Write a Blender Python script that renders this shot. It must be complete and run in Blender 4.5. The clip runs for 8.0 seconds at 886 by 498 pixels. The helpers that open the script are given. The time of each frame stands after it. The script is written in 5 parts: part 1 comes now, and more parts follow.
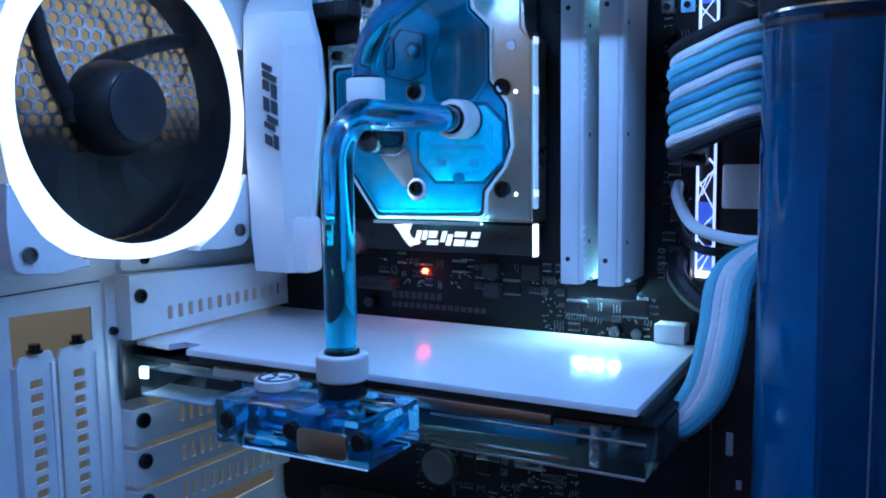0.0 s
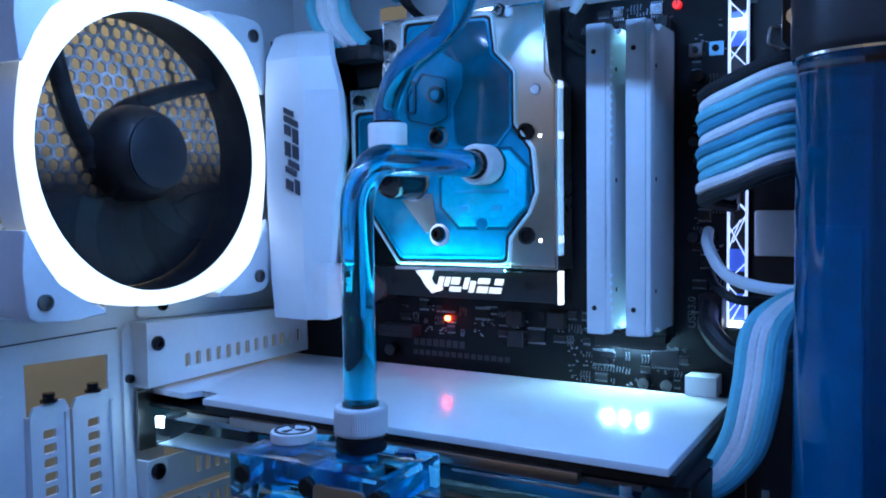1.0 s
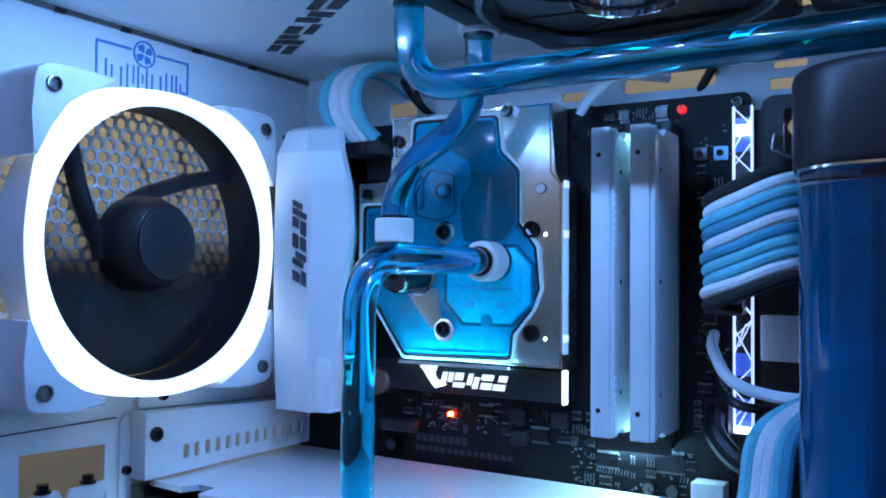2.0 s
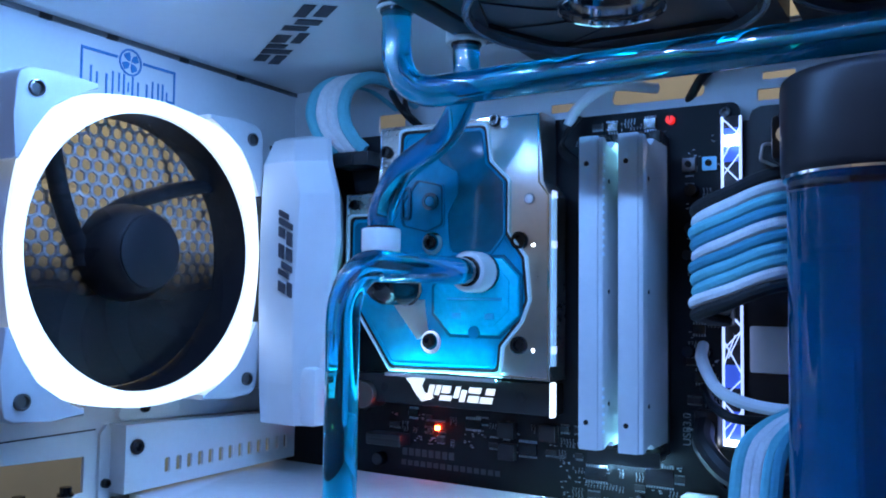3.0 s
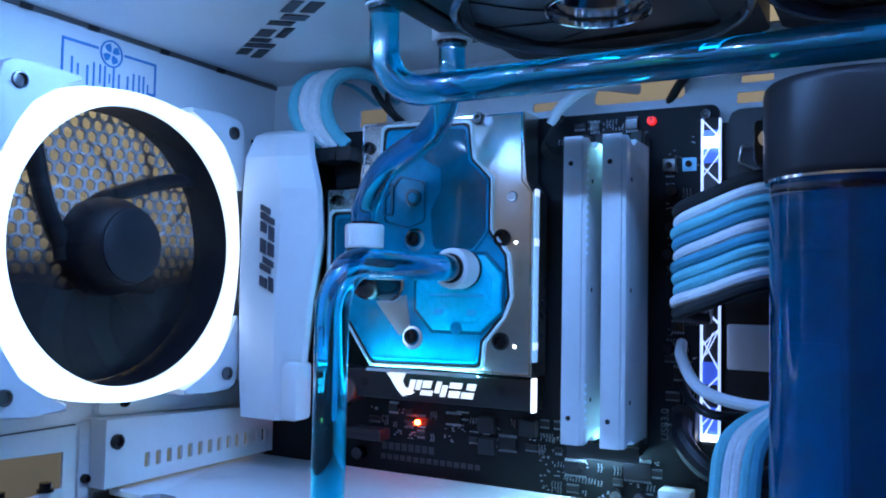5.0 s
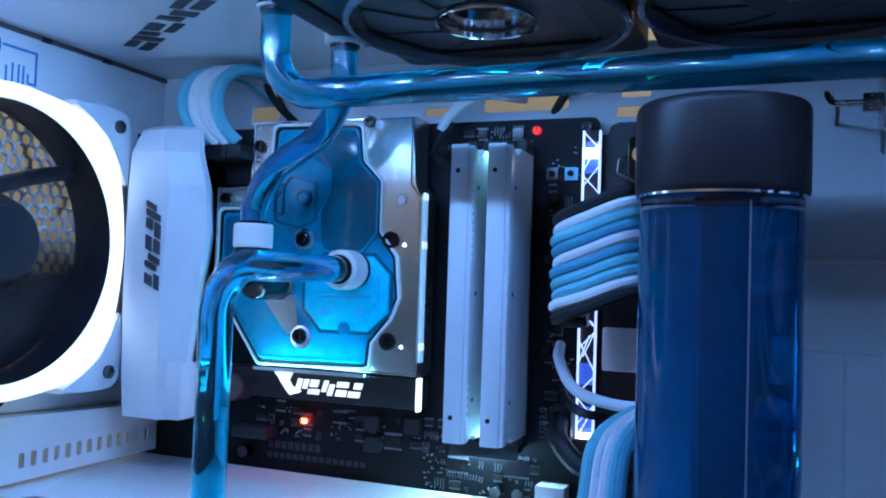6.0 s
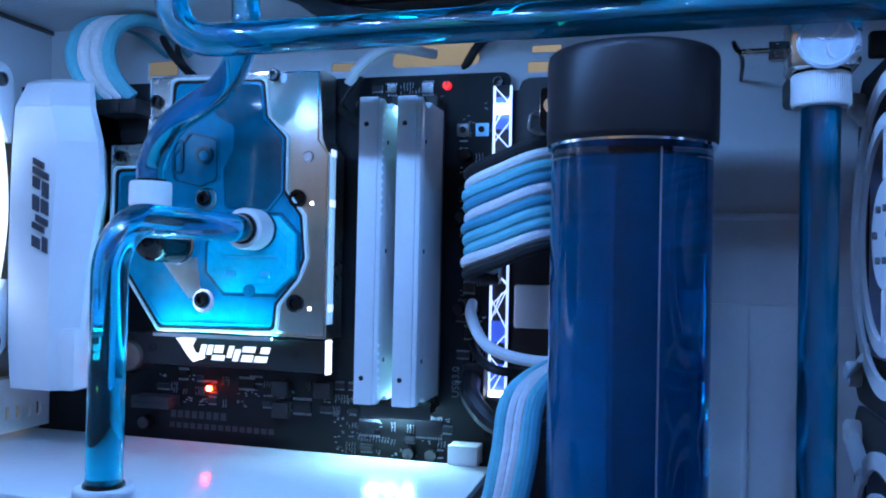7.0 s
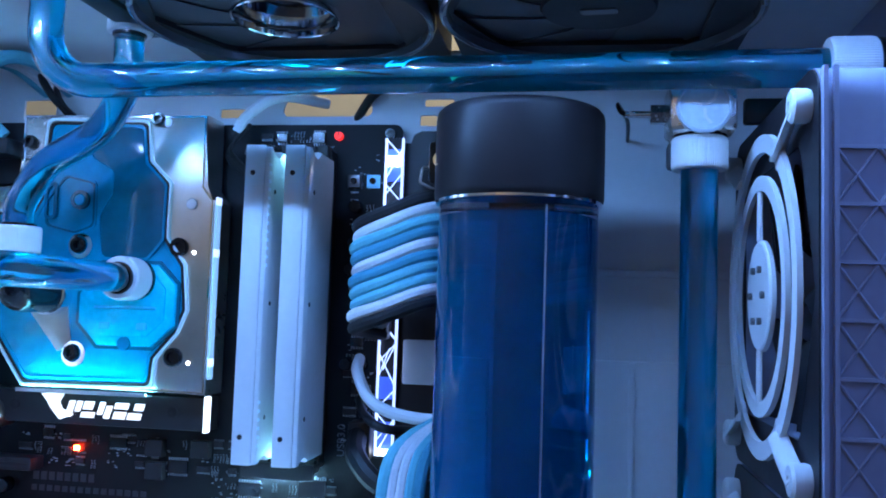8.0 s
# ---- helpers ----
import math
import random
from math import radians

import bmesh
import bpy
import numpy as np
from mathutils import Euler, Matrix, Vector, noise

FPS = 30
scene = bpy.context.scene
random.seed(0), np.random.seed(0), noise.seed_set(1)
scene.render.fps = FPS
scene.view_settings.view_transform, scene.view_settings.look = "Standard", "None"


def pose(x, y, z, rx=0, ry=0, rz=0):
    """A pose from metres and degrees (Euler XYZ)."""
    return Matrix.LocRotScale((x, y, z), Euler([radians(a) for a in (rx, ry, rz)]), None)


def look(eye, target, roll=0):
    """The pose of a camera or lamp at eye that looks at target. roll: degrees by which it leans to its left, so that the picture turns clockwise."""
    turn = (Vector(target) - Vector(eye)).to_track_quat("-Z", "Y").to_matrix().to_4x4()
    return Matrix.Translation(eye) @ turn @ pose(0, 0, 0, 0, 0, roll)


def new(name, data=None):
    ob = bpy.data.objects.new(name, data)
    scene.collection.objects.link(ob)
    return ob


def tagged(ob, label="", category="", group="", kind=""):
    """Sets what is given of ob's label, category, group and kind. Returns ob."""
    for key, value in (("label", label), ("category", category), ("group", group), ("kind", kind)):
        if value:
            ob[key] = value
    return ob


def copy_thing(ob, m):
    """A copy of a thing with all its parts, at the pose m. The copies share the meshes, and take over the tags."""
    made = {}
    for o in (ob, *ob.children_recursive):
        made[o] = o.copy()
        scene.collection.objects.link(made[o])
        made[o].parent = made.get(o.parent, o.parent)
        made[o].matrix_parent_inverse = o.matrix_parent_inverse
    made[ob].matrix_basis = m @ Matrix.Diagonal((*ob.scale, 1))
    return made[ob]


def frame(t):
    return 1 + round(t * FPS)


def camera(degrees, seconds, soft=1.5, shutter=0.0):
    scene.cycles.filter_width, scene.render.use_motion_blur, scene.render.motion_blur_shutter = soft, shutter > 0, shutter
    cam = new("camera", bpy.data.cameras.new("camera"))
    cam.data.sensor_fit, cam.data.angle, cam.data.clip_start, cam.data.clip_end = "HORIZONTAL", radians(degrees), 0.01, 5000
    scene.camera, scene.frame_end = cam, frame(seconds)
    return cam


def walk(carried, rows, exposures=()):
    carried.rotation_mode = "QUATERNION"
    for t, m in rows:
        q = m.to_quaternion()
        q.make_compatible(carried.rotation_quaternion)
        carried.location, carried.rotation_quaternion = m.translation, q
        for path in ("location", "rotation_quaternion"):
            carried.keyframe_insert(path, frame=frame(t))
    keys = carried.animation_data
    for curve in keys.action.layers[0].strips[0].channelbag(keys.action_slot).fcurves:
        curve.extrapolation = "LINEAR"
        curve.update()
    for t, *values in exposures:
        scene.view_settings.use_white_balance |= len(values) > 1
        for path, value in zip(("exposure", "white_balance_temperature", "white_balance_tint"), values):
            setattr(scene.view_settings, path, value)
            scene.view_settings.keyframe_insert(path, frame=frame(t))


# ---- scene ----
cam = camera(54.7, 8.0, soft=1.9)
PATH = [
    (0, (0.342, -0.404, 0.339), (-0.616, 1.338, 0.121), -0.8),
    (0.5, (0.34, -0.397, 0.339), (-0.638, 1.336, 0.147), -0.7),
    (1, (0.338, -0.395, 0.341), (-0.672, 1.326, 0.219), -0.8),
    (1.5, (0.341, -0.392, 0.349), (-0.698, 1.317, 0.331), -0.2),
    (1.7, (0.341, -0.393, 0.349), (-0.697, 1.317, 0.367), 0.1),
    (2.8, (0.341, -0.391, 0.346), (-0.685, 1.321, 0.465), 0.7),
    (3, (0.341, -0.388, 0.343), (-0.679, 1.329, 0.46), 0.7),
    (3.5, (0.338, -0.385, 0.341), (-0.678, 1.333, 0.456), 0.8),
    (4, (0.336, -0.388, 0.341), (-0.681, 1.33, 0.46), 0.8),
    (4.2, (0.333, -0.39, 0.341), (-0.676, 1.333, 0.457), 0.9),
    (5.3, (0.336, -0.397, 0.348), (-0.562, 1.388, 0.439), 1.2),
    (5.5, (0.339, -0.398, 0.349), (-0.515, 1.408, 0.443), 1.4),
    (6, (0.342, -0.4, 0.351), (-0.391, 1.459, 0.431), 1.9),
    (6.5, (0.339, -0.398, 0.346), (-0.302, 1.495, 0.403), 1.5),
    (7, (0.339, -0.391, 0.342), (-0.194, 1.536, 0.376), 1.2),
    (7.5, (0.338, -0.388, 0.341), (-0.069, 1.569, 0.383), 1.4),
    (8, (0.344, -0.383, 0.344), (0.027, 1.586, 0.501), 1.9),
]
walk(cam, [(t, look(eye, target, roll)) for t, eye, target, roll in PATH],
     exposures=[(0.0, 0.20), (3.5, 0.16), (5.5, 0.20), (6.5, 0.28), (7.0, 0.36), (7.5, 0.46), (8.0, 0.56)])

# ---- light and world ----
world = bpy.data.worlds.new("room_air")
scene.world = world
world.use_nodes = True
world.node_tree.nodes["Background"].inputs[0].default_value = (0.076, 0.226, 0.77, 1)
world.node_tree.nodes["Background"].inputs[1].default_value = 1.70



def area(name, m, sx, sy, watts, colour):
    lamp = bpy.data.lights.new(name, "AREA")
    lamp.shape, lamp.size, lamp.size_y, lamp.energy, lamp.color = "RECTANGLE", sx, sy, watts, colour
    ob = new(name, lamp)
    ob.matrix_world = m
    return ob


# unseen warm lamps turned to the beige walls; the last warms metal reflections
area("room_lamp", look((-0.10, 0.06, 0.68), (-0.25, 0.02, 0.12)), 0.10, 0.2, 0.8, (1.0, 0.86, 0.56))
area("room_lamp", look((0.18, 0.36, 0.86), (0.18, 0.60, 0.46)), 0.3, 0.15, 0.9, (1.0, 0.82, 0.48))
area("room_lamp", look((-0.05, -0.85, 0.95), (-0.12, -1.19, 0.55)), 0.3, 0.2, 1.2, (1.0, 0.78, 0.52))

# ---- materials ----


def mat(name, colour, rough=0.5, metal=0.0, vary=0.12, grain=60.0, bump=0.0, bscale=900.0, glass=0.0, ior=1.45,
        emit=None, power=0.0, coat=0.0, island=0.0, rvary=0.15, alpha=1.0):
    m = bpy.data.materials.new(name)
    m.use_nodes = True
    n, l = m.node_tree.nodes, m.node_tree.links
    b = n["Principled BSDF"]
    b.inputs["Roughness"].default_value = rough
    b.inputs["Metallic"].default_value = metal
    b.inputs["IOR"].default_value = ior
    b.inputs["Transmission Weight"].default_value = glass
    b.inputs["Coat Weight"].default_value = coat
    b.inputs["Coat Roughness"].default_value = 0.08
    b.inputs["Base Color"].default_value = (*colour, 1)
    b.inputs["Alpha"].default_value = alpha
    tc = n.new("ShaderNodeTexCoord")
    if vary:
        big, small = n.new("ShaderNodeTexNoise"), n.new("ShaderNodeTexNoise")
        big.inputs["Scale"].default_value, small.inputs["Scale"].default_value = grain * 0.35, grain * 6
        big.inputs["Detail"].default_value, small.inputs["Detail"].default_value = 4, 2
        mix = n.new("ShaderNodeMath")
        mix.operation = "MULTIPLY_ADD"
        mix.inputs[1].default_value = 0.4
        l.new(tc.outputs["Object"], big.inputs["Vector"])
        l.new(tc.outputs["Object"], small.inputs["Vector"])
        l.new(small.outputs[0], mix.inputs[0])
        l.new(big.outputs[0], mix.inputs[2])
        ramp = n.new("ShaderNodeMapRange")
        ramp.inputs[1].default_value, ramp.inputs[2].default_value = 0.4, 1.0
        ramp.inputs[3].default_value, ramp.inputs[4].default_value = 1 - vary, 1 + vary
        l.new(mix.outputs[0], ramp.inputs[0])
        tint = n.new("ShaderNodeVectorMath")
        tint.operation = "SCALE"
        tint.inputs[0].default_value = colour
        l.new(ramp.outputs[0], tint.inputs["Scale"])
        l.new(tint.outputs[0], b.inputs["Base Color"])
        rr = n.new("ShaderNodeMapRange")
        rr.inputs[1].default_value, rr.inputs[2].default_value = 0.4, 1.0
        rr.inputs[3].default_value, rr.inputs[4].default_value = max(0.0, rough * (1 - rvary)), min(1.0, rough * (1 + rvary))
        l.new(mix.outputs[0], rr.inputs[0])
        l.new(rr.outputs[0], b.inputs["Roughness"])
    if bump:
        bn, bt = n.new("ShaderNodeBump"), n.new("ShaderNodeTexNoise")
        bt.inputs["Scale"].default_value, bt.inputs["Detail"].default_value = bscale, 3
        bn.inputs["Strength"].default_value, bn.inputs["Distance"].default_value = bump, 0.0004
        l.new(tc.outputs["Object"], bt.inputs["Vector"])
        l.new(bt.outputs[0], bn.inputs["Height"])
        l.new(bn.outputs[0], b.inputs["Normal"])
    if emit:
        b.inputs["Emission Color"].default_value = (*emit, 1)
        b.inputs["Emission Strength"].default_value = power
    return m


def acrylic_tube(name):
    """Clear tube with a slightly hazed outer skin, so that diodes draw small soft stars on it."""
    m = mat(name, (0.80, 0.95, 1.0), 0.02, vary=0.0, glass=1.0, ior=1.52, coat=0.6)
    m.node_tree.nodes["Principled BSDF"].inputs["Coat Roughness"].default_value = 0.18
    return m


def sleeve(name, colour):
    """Woven sleeving: a fine diagonal weave as relief and a slight change of tone."""
    m = mat(name, colour, 0.75, vary=0.18, grain=90)
    n, l = m.node_tree.nodes, m.node_tree.links
    w1, w2, ad, bn, tc = (n.new("ShaderNodeTexWave"), n.new("ShaderNodeTexWave"), n.new("ShaderNodeMath"), n.new("ShaderNodeBump"),
                          n.new("ShaderNodeTexCoord"))
    w1.bands_direction, w2.bands_direction = "DIAGONAL", "X"
    w1.inputs["Scale"].default_value, w2.inputs["Scale"].default_value = 620, 900
    ad.operation = "ADD"
    for w in (w1, w2):
        l.new(tc.outputs["Object"], w.inputs["Vector"])
    l.new(w1.outputs["Fac"], ad.inputs[0])
    l.new(w2.outputs["Fac"], ad.inputs[1])
    bn.inputs["Strength"].default_value, bn.inputs["Distance"].default_value = 0.28, 0.0003
    l.new(ad.outputs[0], bn.inputs["Height"])
    l.new(bn.outputs[0], n["Principled BSDF"].inputs["Normal"])
    return m


def graded_shade(name, low, high):
    """A dark sheet of painted shade whose alpha fades upwards between two heights."""
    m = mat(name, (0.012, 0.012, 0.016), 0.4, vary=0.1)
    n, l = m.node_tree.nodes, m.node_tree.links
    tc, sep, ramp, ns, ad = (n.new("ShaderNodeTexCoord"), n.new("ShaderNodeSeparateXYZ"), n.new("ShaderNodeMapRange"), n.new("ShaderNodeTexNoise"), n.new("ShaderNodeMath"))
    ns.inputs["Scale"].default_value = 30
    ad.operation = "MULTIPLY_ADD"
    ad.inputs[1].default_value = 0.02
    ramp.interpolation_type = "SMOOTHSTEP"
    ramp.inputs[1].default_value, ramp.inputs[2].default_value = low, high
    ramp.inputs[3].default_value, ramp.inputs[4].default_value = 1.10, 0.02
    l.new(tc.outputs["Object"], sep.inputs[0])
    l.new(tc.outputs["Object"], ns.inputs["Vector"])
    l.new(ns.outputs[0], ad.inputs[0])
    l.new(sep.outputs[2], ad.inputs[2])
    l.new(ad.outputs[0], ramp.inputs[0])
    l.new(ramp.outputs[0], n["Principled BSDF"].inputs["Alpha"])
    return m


M = {
    "white_paint": mat("white_paint", (0.80, 0.81, 0.82), 0.42, vary=0.05, bump=0.12, bscale=1800),
    "white_gloss": mat("white_gloss", (0.82, 0.83, 0.84), 0.19, vary=0.03, grain=30, ior=1.65),
    "backplate_gloss": mat("backplate_gloss", (0.82, 0.83, 0.84), 0.21, vary=0.03, grain=30, ior=1.65),
    "white_plastic": mat("white_plastic", (0.80, 0.80, 0.82), 0.38, vary=0.05, bump=0.08, bscale=2500),
    "white_cover": mat("white_cover", (0.80, 0.81, 0.84), 0.33, vary=0.04, grain=25, bump=0.05, bscale=2500),
    "knurled_white": mat("knurled_white", (0.82, 0.81, 0.80), 0.45, vary=0.06, bump=0.2, bscale=1500),
    "pcb": mat("pcb", (0.006, 0.007, 0.009), 0.5, vary=0.35, grain=120, bump=0.25, bscale=700, ior=1.30),
    "black_plastic": mat("black_plastic", (0.014, 0.014, 0.017), 0.42, vary=0.2, bump=0.1, bscale=1500),
    "black_gloss": mat("black_gloss", (0.010, 0.010, 0.013), 0.16, vary=0.2),
    "dark_cap": mat("dark_cap", (0.016, 0.013, 0.015), 0.36, vary=0.15, grain=40, bump=0.03, bscale=2500, ior=1.28),
    "fan_black": mat("fan_black", (0.010, 0.010, 0.014), 0.45, vary=0.15, grain=40),
    "smoke_blade": mat("smoke_blade", (0.010, 0.010, 0.013), 0.55, vary=0.1, alpha=0.10),
    "fan_shade": graded_shade("fan_shade", 0.338, 0.388),
    "nickel": mat("nickel", (0.90, 0.84, 0.78), 0.29, 1.0, vary=0.08, grain=50),
    "chrome": mat("chrome", (0.82, 0.83, 0.86), 0.08, 1.0, vary=0.03),
    "copper_bar": mat("copper_bar", (0.55, 0.44, 0.38), 0.32, 1.0, vary=0.12, bump=0.1, bscale=1200),
    "gun_metal": mat("gun_metal", (0.20, 0.19, 0.19), 0.35, 1.0, vary=0.1),
    "res_glass": mat("res_glass", (0.85, 0.95, 1.0), 0.01, vary=0.0, glass=1.0, ior=1.42),
    "acrylic_pipe": acrylic_tube("acrylic_pipe"),
    "acrylic_blue": mat("acrylic_blue", (0.45, 0.84, 1.0), 0.04, vary=0.0, glass=1.0, ior=1.45),
    "coolant_tube": mat("coolant_tube", (0.003, 0.74, 1.0), 0.03, vary=0.0, glass=0.95, ior=1.04),
    "coolant_res": mat("coolant_res", (0.0, 0.31, 0.66), 0.03, vary=0.30, grain=18, glass=0.72, ior=1.05),
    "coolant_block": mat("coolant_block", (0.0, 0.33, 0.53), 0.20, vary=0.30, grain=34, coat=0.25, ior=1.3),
    # lit copy of the block coolant: diode light is put into its colour
    "coolant_lit": mat("coolant_lit", (0.0, 0.74, 0.98), 0.22, vary=0.25, grain=70, coat=0.15, ior=1.3),
    "coolant_way": mat("coolant_way", (0.01, 0.56, 0.88), 0.08, vary=0.25, grain=120, glass=0.85, ior=1.10),
    "acrylic_haze": mat("acrylic_haze", (0.74, 0.90, 1.0), 0.03, vary=0.08, grain=60, glass=0.98, ior=1.22),
    "clip_white": mat("clip_white", (0.45, 0.47, 0.50), 0.5, vary=0.05),
    "gasket": mat("gasket", (0.008, 0.008, 0.01), 0.5, vary=0.1),
    "solder": mat("solder", (0.42, 0.46, 0.50), 0.38, 0.45, vary=0.3),
    "silk": mat("silk", (0.13, 0.14, 0.16), 0.6, vary=0.2, grain=200),
    "silk_dim": mat("silk_dim", (0.036, 0.038, 0.043), 0.6, vary=0.2, grain=200),
    "sleeve_blue": sleeve("sleeve_blue", (0.15, 0.54, 0.63)),
    "sleeve_deep": sleeve("sleeve_deep", (0.06, 0.33, 0.47)),
    "sleeve_white": sleeve("sleeve_white", (0.80, 0.80, 0.82)),
    "sleeve_black": sleeve("sleeve_black", (0.012, 0.012, 0.014)),
    "cable_black": mat("cable_black", (0.012, 0.012, 0.014), 0.45, vary=0.2),
    "print_blue": mat("print_blue", (0.05, 0.26, 0.56), 0.5, vary=0.1),
    "print_black": mat("print_black", (0.02, 0.02, 0.03), 0.5, vary=0.1),
    "print_white": mat("print_white", (0.82, 0.82, 0.84), 0.4, vary=0.04),
    "beige_wall": mat("beige_wall", (0.48, 0.43, 0.27), 0.8, vary=0.12, grain=8),
    "desk": mat("desk", (0.03, 0.025, 0.022), 0.5, vary=0.3, grain=20),
    "white_metal": mat("white_metal", (0.78, 0.80, 0.83), 0.24, vary=0.06, grain=60, bump=0.10, bscale=2200),
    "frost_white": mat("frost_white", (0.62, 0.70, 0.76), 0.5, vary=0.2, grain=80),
    "frost": mat("frost", (0.30, 0.31, 0.42), 0.5, vary=0.12, grain=40),
    "frost_light": mat("frost_light", (0.36, 0.365, 0.48), 0.5, vary=0.1),
    "fan_rim": mat("fan_rim", (0.10, 0.11, 0.14), 0.18, vary=0.1, coat=0.5),
    "fan_sheen": mat("fan_sheen", (0.050, 0.053, 0.066), 0.34, vary=0.12, grain=40),
    "fan_hub": mat("fan_hub", (0.013, 0.013, 0.018), 0.5, vary=0.15),
    "satin": mat("satin", (0.75, 0.75, 0.77), 0.42, 1.0, vary=0.08),
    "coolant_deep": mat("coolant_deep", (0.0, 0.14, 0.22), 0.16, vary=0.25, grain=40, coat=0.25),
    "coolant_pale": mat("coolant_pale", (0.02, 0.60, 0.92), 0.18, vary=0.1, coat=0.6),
    "coolant_dim": mat("coolant_dim", (0.01, 0.54, 0.86), 0.32, vary=0.0, glass=0.95, ior=1.04),
    # clear acrylic, no lamp: diode light inside it is put into the emission
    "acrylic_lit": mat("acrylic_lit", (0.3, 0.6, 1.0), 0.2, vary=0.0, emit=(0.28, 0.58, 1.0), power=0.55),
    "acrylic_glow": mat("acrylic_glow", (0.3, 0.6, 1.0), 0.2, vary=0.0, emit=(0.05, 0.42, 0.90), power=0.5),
    "edge_glow": mat("edge_glow", (0.6, 0.75, 0.85), 0.15, vary=0.0, emit=(0.30, 0.66, 1.0), power=0.16),
    "board_fill": mat("board_fill", (0.6, 0.9, 0.9), 0.4, vary=0, emit=(0.35, 0.78, 1.0), power=20.0),
    "lit_blue": mat("lit_blue", (0.1, 0.2, 0.6), 0.2, vary=0.0, emit=(0.05, 0.12, 0.85), power=0.42),
    "print_grey": mat("print_grey", (0.07, 0.07, 0.09), 0.4, vary=0.1),
    "led_button": mat("led_button", (0.2, 0.6, 0.9), 0.4, vary=0, emit=(0.12, 0.45, 1.0), power=0.22),
    "led_letter": mat("led_letter", (0.9, 0.9, 0.9), 0.4, vary=0, emit=(0.85, 0.90, 1.0), power=0.85),
    "led_edge": mat("led_edge", (0.9, 0.9, 0.9), 0.4, vary=0, emit=(0.72, 0.85, 1.0), power=1.8),
    "led_end": mat("led_end", (0.9, 0.9, 0.9), 0.4, vary=0, emit=(0.50, 0.80, 1.0), power=22.0),
    "led_under": mat("led_under", (0.6, 0.9, 1.0), 0.4, vary=0, emit=(0.14, 0.70, 1.0), power=70.0),
    "led_rim": mat("led_rim", (0.6, 0.9, 1.0), 0.4, vary=0, emit=(0.25, 0.76, 1.0), power=6.0),
    "led_blue": mat("led_blue", (0.2, 0.5, 0.9), 0.4, vary=0, emit=(0.10, 0.42, 1.0), power=9.0),
    "led_white": mat("led_white", (0.9, 0.9, 0.9), 0.4, vary=0, emit=(0.80, 0.88, 1.0), power=6.0),
    "led_ring": mat("led_ring", (0.9, 0.9, 0.9), 0.4, vary=0, emit=(0.62, 0.79, 1.0), power=1.25),
    "led_strip": mat("led_strip", (0.9, 0.9, 0.9), 0.4, vary=0, emit=(0.36, 0.50, 1.0), power=1.5),
    "led_dot": mat("led_dot", (0.9, 0.9, 0.9), 0.4, vary=0, emit=(0.175, 0.42, 1.0), power=560.0),
    "comb_glow": mat("comb_glow", (0.7, 0.8, 0.9), 0.4, vary=0, emit=(0.40, 0.75, 1.0), power=0.12),
    "led_slot": mat("led_slot", (0.9, 0.9, 0.9), 0.4, vary=0, emit=(0.32, 0.70, 1.0), power=300.0),
    "led_red": mat("led_red", (0.9, 0.1, 0.05), 0.4, vary=0, emit=(1.0, 0.035, 0.008), power=150.0),
    "led_red_soft": mat("led_red_soft", (0.9, 0.1, 0.05), 0.4, vary=0, emit=(1.0, 0.02, 0.02), power=0.8),
}

# ---- shaping ----


def part(name, bm, material, parent=None, label="", smooth=True):
    """Links a bmesh as one mesh object, under a thing or a part when one is given."""
    bmesh.ops.recalc_face_normals(bm, faces=bm.faces)
    me = bpy.data.meshes.new(name)
    bm.to_mesh(me)
    bm.free()
    me.materials.append(M[material])
    if smooth:
        me.shade_smooth()
        me.set_sharp_from_angle(angle=radians(35))
    ob = new(name, me)
    if parent:
        ob.parent = parent
        if parent.type == "EMPTY":
            ob.matrix_parent_inverse = Matrix.Translation(-parent.location)
    if label:
        ob["label"] = label
    return ob


def thing(name, x, y, z, label, category, group="", kind=""):
    ob = new(name)
    ob.location = (x, y, z)
    ob.empty_display_size = 0.01
    return tagged(ob, label, category, group, kind)


def box(lo, hi, bevel=0.0, bm=None, seg=2, turn=None):
    bm = bm or bmesh.new()
    size = [b - a for a, b in zip(lo, hi)]
    mid = [(a + b) / 2 for a, b in zip(lo, hi)]
    m = Matrix.Translation(mid) @ (turn or Matrix()) @ Matrix.Diagonal((*size, 1))
    made = bmesh.ops.create_cube(bm, size=1, matrix=m)
    if bevel:
        edges = list({e for v in made["verts"] for e in v.link_edges})
        bmesh.ops.bevel(bm, geom=edges, offset=bevel, segments=seg, affect="EDGES", profile=0.5)
    return bm


def many_boxes(list_of_boxes):
    """A bmesh of plain boxes, made in one go."""
    corners = np.array([(i, j, k) for i in (0, 1) for j in (0, 1) for k in (0, 1)], float)
    quads = ((0, 1, 3, 2), (4, 6, 7, 5), (0, 4, 5, 1), (2, 3, 7, 6), (0, 2, 6, 4), (1, 5, 7, 3))
    verts, faces = [], []
    for n, (lo, hi) in enumerate(list_of_boxes):
        verts += [tuple(v) for v in np.array(lo) + corners * (np.array(hi) - np.array(lo))]
        faces += [tuple(8 * n + q for q in f) for f in quads]
    me = bpy.data.meshes.new("joined")
    me.from_pydata(verts, [], faces)
    bm = bmesh.new()
    bm.from_mesh(me)
    bpy.data.meshes.remove(me)
    return bm


AX = {"x": Matrix.Rotation(radians(90), 4, "Y"), "y": Matrix.Rotation(radians(90), 4, "X"), "z": Matrix()}


